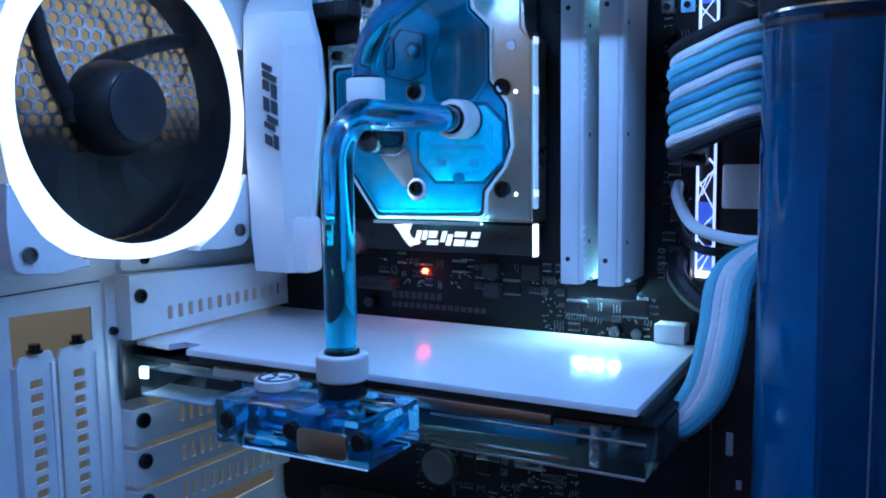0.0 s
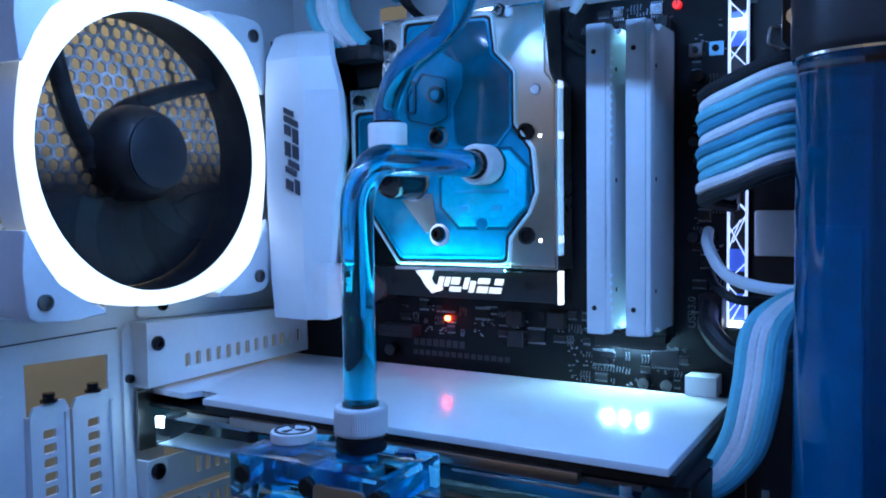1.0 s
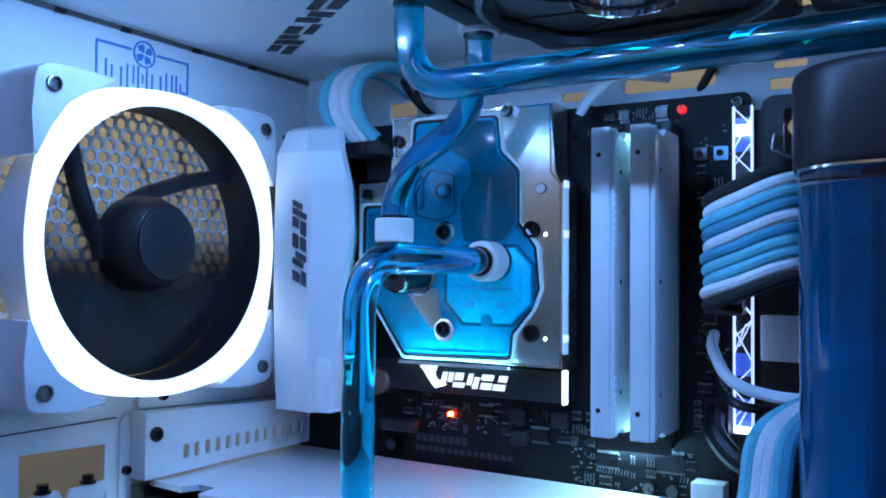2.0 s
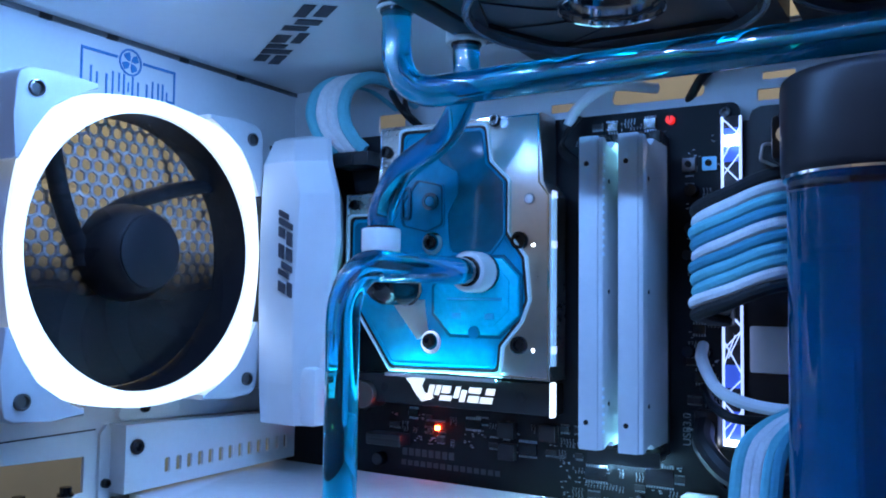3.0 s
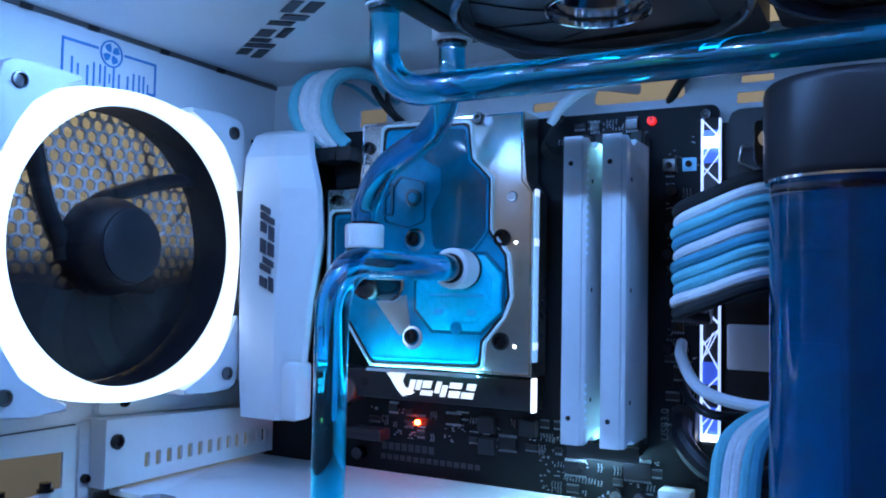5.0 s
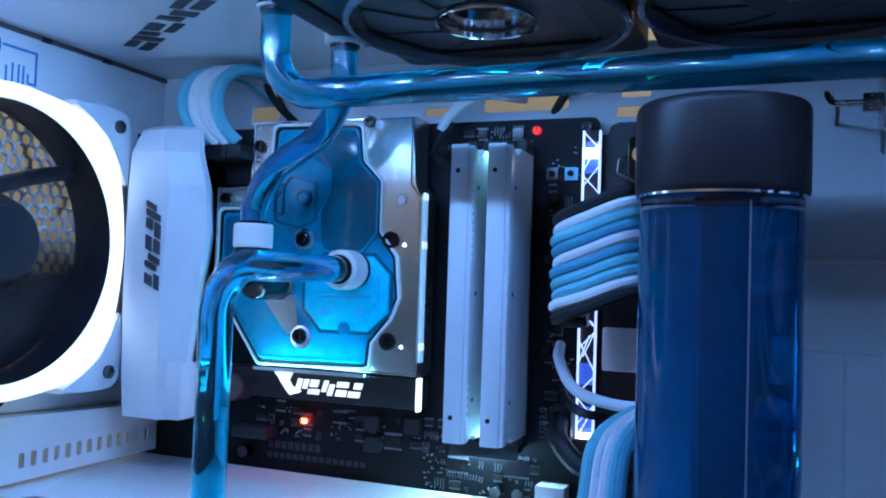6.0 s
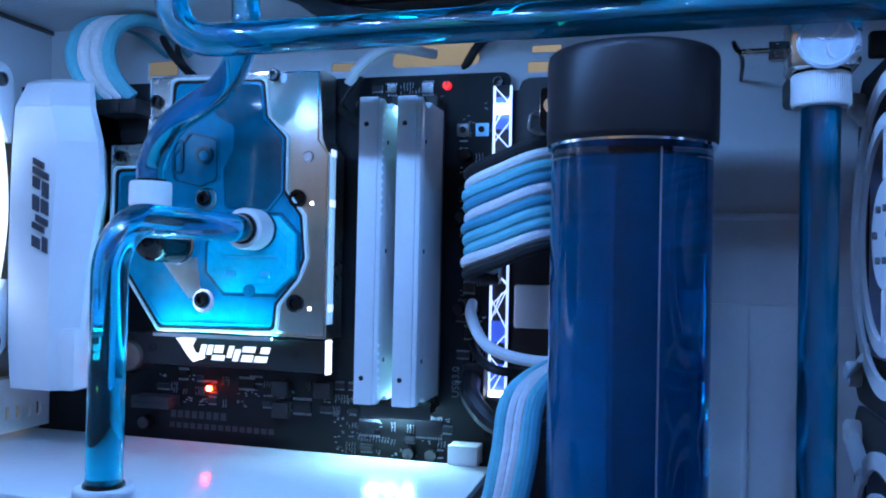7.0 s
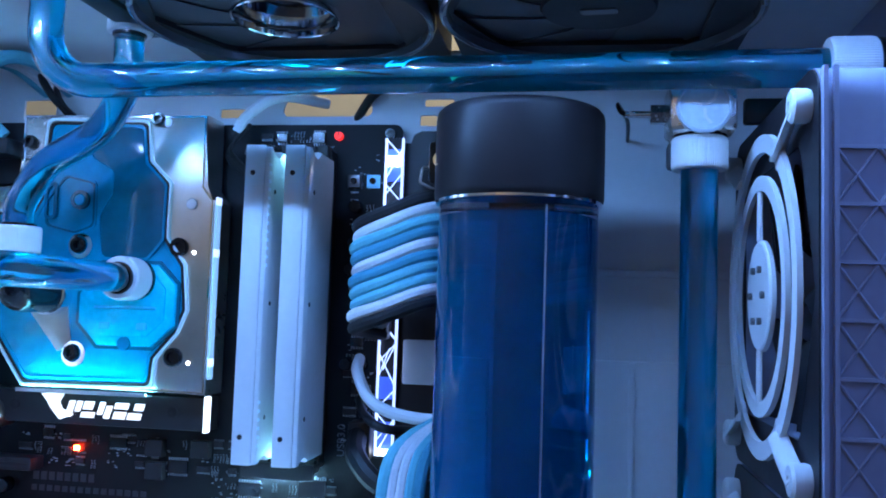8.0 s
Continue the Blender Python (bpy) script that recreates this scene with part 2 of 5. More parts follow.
def rod(at, axis, length, r, r2=None, bm=None, n=24, bevel=0.0):
    """A cylinder centred at a point along an axis."""
    bm = bm or bmesh.new()
    turn = AX[axis] if isinstance(axis, str) else Vector(axis).to_track_quat("Z", "Y").to_matrix().to_4x4()
    made = bmesh.ops.create_cone(bm, cap_ends=True, segments=n, radius1=r, radius2=r if r2 is None else r2, depth=length,
                                 matrix=Matrix.Translation(at) @ turn)
    if bevel:
        vs = set(made["verts"])
        edges = [e for e in bm.edges if e.verts[0] in vs and e.verts[1] in vs and len(e.link_faces) == 2 and any(len(f.verts) > 4 for f in e.link_faces)]
        bmesh.ops.bevel(bm, geom=edges, offset=bevel, segments=2, affect="EDGES", profile=0.5)
    return bm


def lathe(at, axis, profile, n=40, bm=None, closed=False):
    """Turns a profile of (radius, height) round an axis."""
    bm = bm or bmesh.new()
    turn = Matrix.Translation(at) @ (AX[axis] if isinstance(axis, str) else Vector(axis).to_track_quat("Z", "Y").to_matrix().to_4x4())
    rings = []
    for r, h in profile:
        rings.append([bm.verts.new(turn @ Vector((r * math.cos(2 * math.pi * k / n), r * math.sin(2 * math.pi * k / n), h))) for k in range(n)])
    pairs = list(zip(rings, rings[1:])) + ([(rings[-1], rings[0])] if closed else [])
    for a, b in pairs:
        for k in range(n):
            bm.faces.new((a[k], a[(k + 1) % n], b[(k + 1) % n], b[k]))
    if not closed:
        bm.faces.new(rings[0][::-1])
        bm.faces.new(rings[-1])
    return bm


def smooth_path(points, steps=10):
    """A Catmull-Rom line through the points."""
    p = [Vector(q) for q in points]
    p = [2 * p[0] - p[1]] + p + [2 * p[-1] - p[-2]]
    out = []
    for a, b, c, d in zip(p, p[1:], p[2:], p[3:]):
        for k in range(steps):
            t = k / steps
            out.append(0.5 * (2 * b + (c - a) * t + (2 * a - 5 * b + 4 * c - d) * t * t + (3 * b - a - 3 * c + d) * t ** 3))
    return out + [p[-2]]


def rounded(points, radius, steps=10):
    """Straight runs joined by round bends, as in bent hard tube."""
    p = [Vector(q) for q in points]
    out = [p[0]]
    for a, b, c in zip(p, p[1:], p[2:]):
        u, v = (a - b).normalized(), (c - b).normalized()
        ang = u.angle(v)
        cut = min(radius / math.tan(ang / 2), (a - b).length * 0.95, (c - b).length * 0.95)
        mid = (u + v).normalized()
        centre = b + mid * (cut / math.cos(ang / 2))
        s, e = b + u * cut - centre, b + v * cut - centre
        for k in range(steps + 1):
            out.append(centre + s.length * s.slerp(e, k / steps).normalized())
    return out + [p[-1]]


def shortened(path, d=0.0006):
    """The path with its two ends drawn in a little."""
    p = list(path)
    p[0] = p[0] + (p[1] - p[0]).normalized() * d
    p[-1] = p[-1] + (p[-2] - p[-1]).normalized() * d
    return p


def sweep(path, r, bm=None, n=16, squash=1.0):
    """A round bar along a path, with capped ends."""
    bm = bm or bmesh.new()
    rings, side = [], None
    for k, q in enumerate(path):
        d = (path[min(k + 1, len(path) - 1)] - path[max(k - 1, 0)]).normalized()
        side = (side - d * side.dot(d)).normalized() if side else d.orthogonal().normalized()
        up = d.cross(side)
        rings.append([bm.verts.new(q + r * (math.cos(a) * side + squash * math.sin(a) * up)) for a in (2 * math.pi * j / n for j in range(n))])
    for a, b in zip(rings, rings[1:]):
        for j in range(n):
            bm.faces.new((a[j], a[(j + 1) % n], b[(j + 1) % n], b[j]))
    bm.faces.new(rings[0][::-1])
    bm.faces.new(rings[-1])
    return bm


PLANE = {"y": lambda a, b, h: (a, h, b), "x": lambda a, b, h: (h, a, b), "z": lambda a, b, h: (a, b, h)}


def prism(outline, axis, h0, h1, bevel=0.0, bm=None):
    """An outline in the plane across an axis, drawn out from h0 to h1."""
    bm = bm or bmesh.new()
    f = PLANE[axis]
    a, b = ([bm.verts.new(f(p, q, h)) for p, q in outline] for h in (h0, h1))
    n = len(outline)
    faces = [bm.faces.new(a), bm.faces.new(b)] + [bm.faces.new((a[k], a[(k + 1) % n], b[(k + 1) % n], b[k])) for k in range(n)]
    if bevel:
        bmesh.ops.bevel(bm, geom=list({e for fc in faces[1:2] for e in fc.edges}), offset=bevel, segments=2, affect="EDGES", profile=0.5)
    return bm


def ring_prism(outer, inner, axis, h0, h1, bm=None):
    """A band between two outlines of the same number of corners, with depth."""
    bm = bm or bmesh.new()
    f = PLANE[axis]
    loops = [[bm.verts.new(f(p, q, h)) for p, q in o] for o, h in ((outer, h0), (outer, h1), (inner, h1), (inner, h0))]
    n = len(outer)
    for i in range(4):
        a, b = loops[i], loops[(i + 1) % 4]
        for k in range(n):
            bm.faces.new((a[k], a[(k + 1) % n], b[(k + 1) % n], b[k]))
    return bm


def inset(outline, d):
    """The outline moved inwards by d (corners mitred)."""
    pts = [Vector(p) for p in outline]
    turn = sum(a.x * b.y - a.y * b.x for a, b in zip(pts, pts[1:] + pts[:1]))
    s = 1 if turn > 0 else -1
    out = []
    for a, b, c in zip(pts[-1:] + pts[:-1], pts, pts[1:] + pts[:1]):
        u, v = (b - a).normalized(), (c - b).normalized()
        nu, nv = Vector((-u.y, u.x)) * s, Vector((-v.y, v.x)) * s
        m = (nu + nv).normalized()
        out.append(tuple(b + m * (d / max(0.35, m.dot(nu)))))
    return out


def soft(outline, r, steps=4):
    """The outline with rounded corners."""
    return [(v.x, v.y) for v in rounded([Vector((*p, 0)) for p in [((outline[-1][0] + outline[0][0]) / 2, (outline[-1][1] + outline[0][1]) / 2)] + list(outline)
            + [((outline[-1][0] + outline[0][0]) / 2, (outline[-1][1] + outline[0][1]) / 2)]], r, steps)][:-1]


def circle(cx, cy, r, n=32, start=0.0):
    return [(cx + r * math.cos(start + 2 * math.pi * k / n), cy + r * math.sin(start + 2 * math.pi * k / n)) for k in range(n)]


def cut_sheet(outline, holes, axis, h0, h1):
    """A sheet with holes through it, filled by triangles, with depth."""
    bm = bmesh.new()
    f = PLANE[axis]
    edges = []
    for o in [outline] + holes:
        vs = [bm.verts.new(f(p, q, h0)) for p, q in o]
        edges += [bm.edges.new((vs[k], vs[(k + 1) % len(vs)])) for k in range(len(vs))]
    bmesh.ops.triangle_fill(bm, use_beauty=True, use_dissolve=False, edges=edges)
    got = bmesh.ops.extrude_face_region(bm, geom=list(bm.faces))
    step = Vector(f(0, 0, h1)) - Vector(f(0, 0, h0))
    bmesh.ops.translate(bm, vec=step, verts=[v for v in got["geom"] if isinstance(v, bmesh.types.BMVert)])
    return bm


def words(name, text, size, m, material, parent=None, shear=0.0, width=1.0, depth=0.0002, bold=0.0):
    """Lettering as a thin mesh, on the plane of m (x along the line, z out of it)."""
    c = bpy.data.curves.new(name, "FONT")
    c.body, c.size, c.extrude, c.shear, c.offset = text, size, depth, shear, bold
    tmp = bpy.data.objects.new(name, c)
    scene.collection.objects.link(tmp)
    dg = bpy.context.evaluated_depsgraph_get()
    me = bpy.data.meshes.new_from_object(tmp.evaluated_get(dg))
    bpy.data.objects.remove(tmp)
    me.transform(m @ Matrix.Diagonal((width, 1, 1, 1)))
    bm = bmesh.new()
    bm.from_mesh(me)
    bpy.data.meshes.remove(me)
    return part(name, bm, material, parent, smooth=False)


FACE_Y = Matrix.Rotation(radians(90), 4, "X")  # lettering that faces -y, reading along +x

MARKS = [((0, 0, 1, 0.40), (0.30, 0.58, 1, 1)), ((0, 0, 0.44, 1), (0.60, 0.34, 1, 1)), ((0, 0, 1, 0.34), (0, 0.50, 0.72, 1)),
         ((0, 0.22, 0.40, 1), (0.56, 0, 1, 0.78)), ((0.1, 0, 1, 0.44), (0, 0.62, 1, 1))]


THIN = [((0, 0, 0.13, 1), (0.48, 0.1, 0.60, 0.8)), ((0.1, 0, 0.23, 0.82), (0.62, 0, 0.74, 1)), ((0, 0.2, 0.12, 1), (0.40, 0, 0.53, 1), (0.8, 0.3, 0.9, 0.7))]


def plain_marks(name, count, corner, along, up, gap, deep, material, parent, shift=0, marks=MARKS):
    """A row of plain stroke blocks that stands for a printed brand: corner, the run of the row, its height and its depth as vectors."""
    corner, along, up, deep = Vector(corner), Vector(along), Vector(up), Vector(deep)
    for k in range(count):
        bm = bmesh.new()
        for a0, b0, a1, b1 in marks[(k + shift) % len(marks)]:
            low = [corner + along * ((k + (1 - gap) * a) / count) + up * b for a, b in ((a0, b0), (a1, b0), (a1, b1), (a0, b1))]
            v = [bm.verts.new(p) for p in low] + [bm.verts.new(p + deep) for p in low]
            for f in ((0, 1, 2, 3), (4, 5, 6, 7), (0, 1, 5, 4), (1, 2, 6, 5), (2, 3, 7, 6), (3, 0, 4, 7)):
                bm.faces.new([v[q] for q in f])
        part(name, bm, material, parent, smooth=False)


# ---- the case ----
WALL_T = 0.0015


def structure(name, bm, material, label, smooth=True):
    return tagged(part(name, bm, material, None, smooth=smooth), label, "case panel", kind="structure")


def slot(cy, cz, w, h, r=0.0008):
    return soft([(cy - w / 2, cz - h / 2), (cy + w / 2, cz - h / 2), (cy + w / 2, cz + h / 2), (cy - w / 2, cz + h / 2)], r, 2)


FY, FZ = -0.1190, 0.363  # the middle of the exhaust fan
hexes = []
for i in range(-11, 12):
    for j in range(-14, 15):
        hy, hz = FY + 0.0066 * i + (0.0033 if j % 2 else 0), FZ + 0.0057 * j
        if math.hypot(hy - FY, hz - FZ) < 0.0735:
            hexes.append(circle(hy, hz, 0.0030, 6, math.pi / 6))
opening = [(-0.172, 0.110), (-0.1335, 0.110), (-0.1315, 0.2695), (-0.174, 0.2715)]
slot_opening = [(-0.100, 0.140), (-0.0035, 0.140), (-0.0035, 0.2685), (-0.100, 0.2685)]
rear = structure("wall_rear", cut_sheet([(-0.215, 0.0), (0.03, 0.0), (0.03, 0.4665), (-0.215, 0.4665)], hexes + [opening, slot_opening], "x", -WALL_T, 0.0),
                 "white_paint", "white painted steel rear panel with honeycomb fan grille", False)
# panel seam, drawn as a thin dark strip
part("fine_line", box((0.0, -0.214, 0.2808), (0.0004, -0.126, 0.2814)), "silk_dim", rear)
part("pressed_rib", prism(soft([(-0.1245, 0.10), (-0.1185, 0.10), (-0.1185, 0.286), (-0.1245, 0.279)], 0.002), "x", 0.0, 0.0018, 0.0006), "white_paint", rear)
# printed frame, round fan sign and the row of letters, drawn as plain strokes
PZ = 0.4568
sign = tagged(part("printed_sign", box((0.0002, -0.1412, PZ - 0.0006), (0.0006, -0.1212, PZ + 0.0006)), "print_blue"),
              "blue printed sign with a round fan emblem on white steel", "sign")
part("stroke", box((0.0002, -0.1060, PZ - 0.0006), (0.0006, -0.0858, PZ + 0.0006)), "print_blue", sign)
part("stroke", box((0.0002, -0.1412, PZ - 0.016), (0.0006, -0.1402, PZ)), "print_blue", sign)
part("stroke", box((0.0002, -0.0868, PZ - 0.0160), (0.0006, -0.0858, PZ)), "print_blue", sign)
part("stroke", box((0.0002, -0.0905, PZ - 0.0160), (0.0006, -0.0858, PZ - 0.0150)), "print_blue", sign)
part("emblem_ring", ring_prism(circle(-0.1136, PZ - 0.0010, 0.0066, 32), circle(-0.1136, PZ - 0.0010, 0.0058, 32), "x", 0.0002, 0.0006), "print_blue", sign)
for k in range(4):
    a = k * math.pi / 2 + 0.5
    part("emblem_blade", prism([(-0.1136 + r * math.cos(a + s), PZ - 0.0010 + r * math.sin(a + s)) for r, s in
                                ((0.0008, 0.0), (0.0030, -0.45), (0.0050, -0.30), (0.0052, 0.35), (0.0036, 0.62), (0.0015, 0.6))], "x", 0.0002, 0.0006), "print_blue", sign)
plain_marks("plain_bar", 6, (0.0002, -0.1360, PZ - 0.0190), (0, 0.0470, 0), (0, 0, 0.0115), 0.12, (0.0004, 0, 0), "print_blue", sign, marks=THIN)

tray_holes = [soft([(0.199, 0.438), (0.246, 0.438), (0.241, 0.452), (0.204, 0.452)], 0.003),
              slot(0.276, 0.4358, 0.016, 0.0052), slot(0.277, 0.4443, 0.014, 0.0035), slot(0.177, 0.4396, 0.018, 0.0045), slot(0.071, 0.442, 0.018, 0.010),
              slot(0.31, 0.30, 0.02, 0.05, 0.004)]
tray = structure("wall_tray", cut_sheet([(0.0, 0.0), (0.47, 0.0), (0.47, 0.4665), (0.0, 0.4665)], tray_holes, "y", 0.0085, 0.0085 + WALL_T),
                 "white_paint", "white painted steel motherboard tray with cable openings", False)
part("pressed_lip", box((0.322, 0.0062, 0.3640), (0.452, 0.0085, 0.3675), 0.0010), "white_paint", tray)
part("cover_sheet", box((0.322, 0.0040, 0.05), (0.452, 0.0085, 0.3270), 0.0010), "white_paint", tray)
part("cover_fold", box((0.366, 0.0028, 0.05), (0.3685, 0.0040, 0.3262), 0.0004), "white_paint", tray)
structure("case_floor", box((0.0, -0.215, -0.002), (0.47, 0.0085, 0.0)), "white_paint", "white painted steel floor of the case", False)
top_hole = [(0.1600, -0.1185), (0.4080, -0.1185), (0.4080, 0.0040), (0.1600, 0.0040)]
ceiling = structure("ceiling", cut_sheet([(0.0, -0.215), (0.452, -0.215), (0.452, 0.0085), (0.0, 0.0085)], [top_hole], "z", 0.4665, 0.4665 + WALL_T),
                    "white_gloss", "glossy white top panel inside the case", False)
# dark joint with clips between the top and the rear panel
joint = structure("trim", box((0.0, -0.215, 0.4642), (0.0012, 0.0085, 0.4665)), "gun_metal", "dark metal joint under the white top panel", False)
for cy in (-0.160, -0.125, -0.081, -0.040):
    part("clip", box((0.0, cy - 0.003, 0.4638), (0.0018, cy + 0.003, 0.4662), 0.0003), "black_plastic", joint)
structure("wall_front", box((0.452, -0.215, 0.0), (0.455, 0.0085, 0.4665)), "frost", "dark front panel of the case", False)
structure("wall_room", box((-0.27, -1.2, -0.3), (-0.25, 0.62, 1.4)), "beige_wall", "plain beige room wall behind the case", False)
structure("wall_room_side", box((-0.25, 0.60, -0.3), (1.2, 0.62, 1.4)), "beige_wall", "plain beige room wall behind the case", False)
# two unseen walls added: height and place steer sky light into the case
structure("wall_room_back", box((-0.25, -1.22, -0.3), (1.2, -1.20, 0.98)), "beige_wall", "unseen low beige wall added for metal reflections and sky light", False)
structure("wall_light_block", box((1.2, -1.22, -0.3), (1.22, 0.62, 1.4)), "beige_wall", "unseen beige wall added to block sky light beyond the front", False)
structure("ground", box((-0.25, -1.2, -0.06), (1.2, 0.60, -0.020), 0.002), "desk", "dark desk top under the case", False)
for fx in (0.03, 0.42):
    for fy in (-0.19, -0.02):
        tagged(part("rubber_foot", rod((fx, fy, -0.011), "z", 0.018, 0.012, 0.010), "black_plastic"), "black rubber foot under the white case", "foot", "feet of the case")

# letters on the top panel, as plain slanted blocks
top_sign = thing("printed_sign", 0.075, -0.082, 0.4663, "row of black printed blocks on the glossy white top", "sign")
plain_marks("plain_block", 5, (0.0366, -0.0484, 0.4660), (0.0860, -0.0588, 0), (-0.0112, -0.0088, 0), 0.16, (0, 0, 0.0003), "print_black", top_sign)


def screw(at, axis, r, parent, material="black_gloss", name="screw"):
    """A socket-head screw; the axis is the way out of the surface."""
    return part(name, lathe(at, axis, [(r, -0.0015), (r, 0.0010), (r * 0.85, 0.0016), (r * 0.5, 0.0016), (r * 0.45, 0.0004), (r * 0.1, 0.0003)], 16), material, parent)


# ---- slot rail and slot covers in the rear panel ----
rail = thing("slot_rail", 0.006, -0.06, 0.266, "white steel rail with a row of slots above the card", "slot rail")
part("face", cut_sheet(soft([(-0.117, 0.2515), (0.001, 0.2515), (0.001, 0.276), (-0.117, 0.2815)], 0.001),
                       [slot(-0.0935 + 0.0071 * k, 0.2612, 0.0034, 0.0072, 0.001) for k in range(13)], "x", 0.0105, 0.0120), "white_paint", rail, smooth=False)
part("top_fold", prism([(-0.117, 0.2815), (0.001, 0.2760), (0.001, 0.2775), (-0.117, 0.2830)], "x", 0.0, 0.0120), "white_paint", rail, smooth=False)
part("end_fold", box((0.0, -0.1185, 0.2515), (0.0120, -0.1170, 0.2830)), "white_paint", rail, smooth=False)
part("flange", prism(soft([(-0.1165, 0.284), (-0.006, 0.279), (-0.006, 0.292), (-0.113, 0.2955)], 0.003), "x", 0.0, 0.0030, 0.0006), "white_paint", rail)
screw((0.0125, -0.1125, 0.2725), (1, 0, 0), 0.0036, rail)
screw((0.0035, -0.1010, 0.2890), (1, 0, 0), 0.0026, rail)
screw((0.0028, -0.1215, 0.2560), (1, 0, 0), 0.0022, rail)
screw((0.0160, 0.0045, 0.2690), (1, 0, 0), 0.0026, rail)
part("corner_bracket", box((0.0, 0.0015, 0.258), (0.0155, 0.0083, 0.281), 0.001), "white_paint", rail)
for k, z in enumerate((0.2060, 0.1850, 0.1640)):
    c = thing("slot_cover", 0.005, -0.06, z, "white perforated steel cover over an empty card slot", "slot cover", "slot covers")
    part("face", cut_sheet([(-0.117, z - 0.0085), (0.001, z - 0.0125), (0.001, z + 0.0055), (-0.117, z + 0.0095)],
                           [slot(-0.0860 + 0.0066 * j, z - 0.002 - 0.0009 * (j - 6) * 0.35, 0.0032, 0.0085, 0.001) for j in range(12)], "x", 0.0080, 0.0092), "white_paint", c, smooth=False)
    part("end_fold", box((0.0, -0.1185, z - 0.0085), (0.0092, -0.1170, z + 0.0095)), "white_paint", c, smooth=False)
    screw((0.0100, -0.1125, z + 0.0035), (1, 0, 0), 0.0040, c)
for y0, y1 in ((-0.1750, -0.1560), (-0.1545, -0.1320)):
    c = thing("perforated_cover", 0.003, y0, 0.2, "white upright perforated cover with a black thumb screw", "cover plate", "perforated covers")
    ym = (y0 + y1) / 2
    part("face", cut_sheet(soft([(y0, 0.10), (y1, 0.10), (y1, 0.2500), (y1 - 0.002, 0.2545), (y0 + 0.002, 0.2535), (y0, 0.2490)], 0.0012),
                           [slot(ym - 0.0005, 0.2405 - 0.0063 * j, 0.0062, 0.0040) for j in range(20)], "x", 0.0030, 0.0045), "white_paint", c, smooth=False)
    part("side_fold", box((0.0, y0, 0.10), (0.0030, y0 + 0.0012, 0.249)), "white_paint", c, smooth=False)
    part("raised_edge", box((0.0045, y1 - 0.0030, 0.10), (0.0058, y1 - 0.0008, 0.2490), 0.0005), "white_paint", c)
    part("thumb_screw", lathe((0.004, ym, 0.2545), "z", [(0.0036, 0), (0.0036, 0.0012), (0.0026, 0.0014), (0.0026, 0.0040), (0.0018, 0.0042)], 14), "black_gloss", c)

# ---- motherboard ----
board = thing("motherboard", 0.131, 0.0, 0.28, "black motherboard screwed to the white tray, diodes lit", "motherboard")
BZ = 0.432
part("circuit_board", prism(soft([(0.004, 0.127), (0.262, 0.127), (0.262, BZ), (0.004, BZ)], 0.004), "y", 0.0016, 0.0), "pcb", board, "black circuit board")
rng = random.Random(7)


def smd(x0, x1, z0, z1, fill, pads, bodies):
    """Clusters of small parts on a loose grid: blocks of paired pads round dark bodies, and rows of fine pins."""
    cw, ch = 0.0076, 0.0058
    for i in range(max(1, int((x1 - x0) / cw))):
        for j in range(max(1, int((z1 - z0) / ch))):
            if rng.random() > fill:
                continue
            x, z = x0 + i * cw + rng.uniform(0.0004, 0.0014), z0 + j * ch + rng.uniform(0.0004, 0.0014)
            kind = rng.random()
            if kind < 0.40:
                m, n, s = rng.randint(2, 5), rng.randint(2, 4), rng.choice((0.00020, 0.00024))
                for p in range(m):
                    for q in range(n):
                        if rng.random() < 0.12:
                            continue
                        px, pz = x + p * 0.0015 + (q % 2) * 0.0003, z + q * 0.0014
                        pads.append(((px - s, -0.0006, pz - 0.00052), (px + s, 0, pz - 0.00024)))
                        pads.append(((px - s, -0.0006, pz + 0.00024), (px + s, 0, pz + 0.00052)))
                        bodies.append(((px - s * 0.9, -0.0007, pz - 0.00024), (px + s * 0.9, 0, pz + 0.00024)))
            elif kind < 0.70:
                n = rng.randint(5, 9)
                for row in (0.0, 0.0036) if rng.random() < 0.6 else (0.0,):
                    for p in range(n):
                        px = x + p * 0.00080
                        pads.append(((px - 0.00014, -0.0005, z + row), (px + 0.00014, 0, z + row + 0.0008)))
                if rng.random() < 0.7:
                    bodies.append(((x - 0.0003, -0.0012, z + 0.0011), (x + n * 0.0008 - 0.0005, 0, z + 0.0034)))
            else:
                for _ in range(rng.randint(3, 7)):
                    px, pz = x + rng.uniform(0, cw * 0.75), z + rng.uniform(0, ch * 0.75)
                    s = rng.choice((0.00016, 0.00022))
                    pads.append(((px - s, -0.0005, pz - s), (px + s, 0, pz + s)))
                    pads.append(((px + 0.0006 - s, -0.0005, pz - s), (px + 0.0006 + s, 0, pz + s)))


pads, bodies = [], []
for region in ((0.078, 0.200, 0.2665, 0.2875, 0.72), (0.176, 0.240, 0.2490, 0.2780, 0.85), (0.238, 0.2545, 0.285, 0.42, 0.62), (0.10, 0.20, 0.150, 0.205, 0.8),
               (0.185, 0.236, 0.4172, 0.4312, 0.75), (0.066, 0.082, 0.402, 0.426, 0.7), (0.20, 0.26, 0.20, 0.246, 0.5)):
    smd(*region, pads, bodies)
tagged(part("solder_end", many_boxes(pads), "solder", board, smooth=False), kind="stuff")
tagged(part("small_component", many_boxes(bodies), "black_plastic", board, smooth=False), kind="stuff")


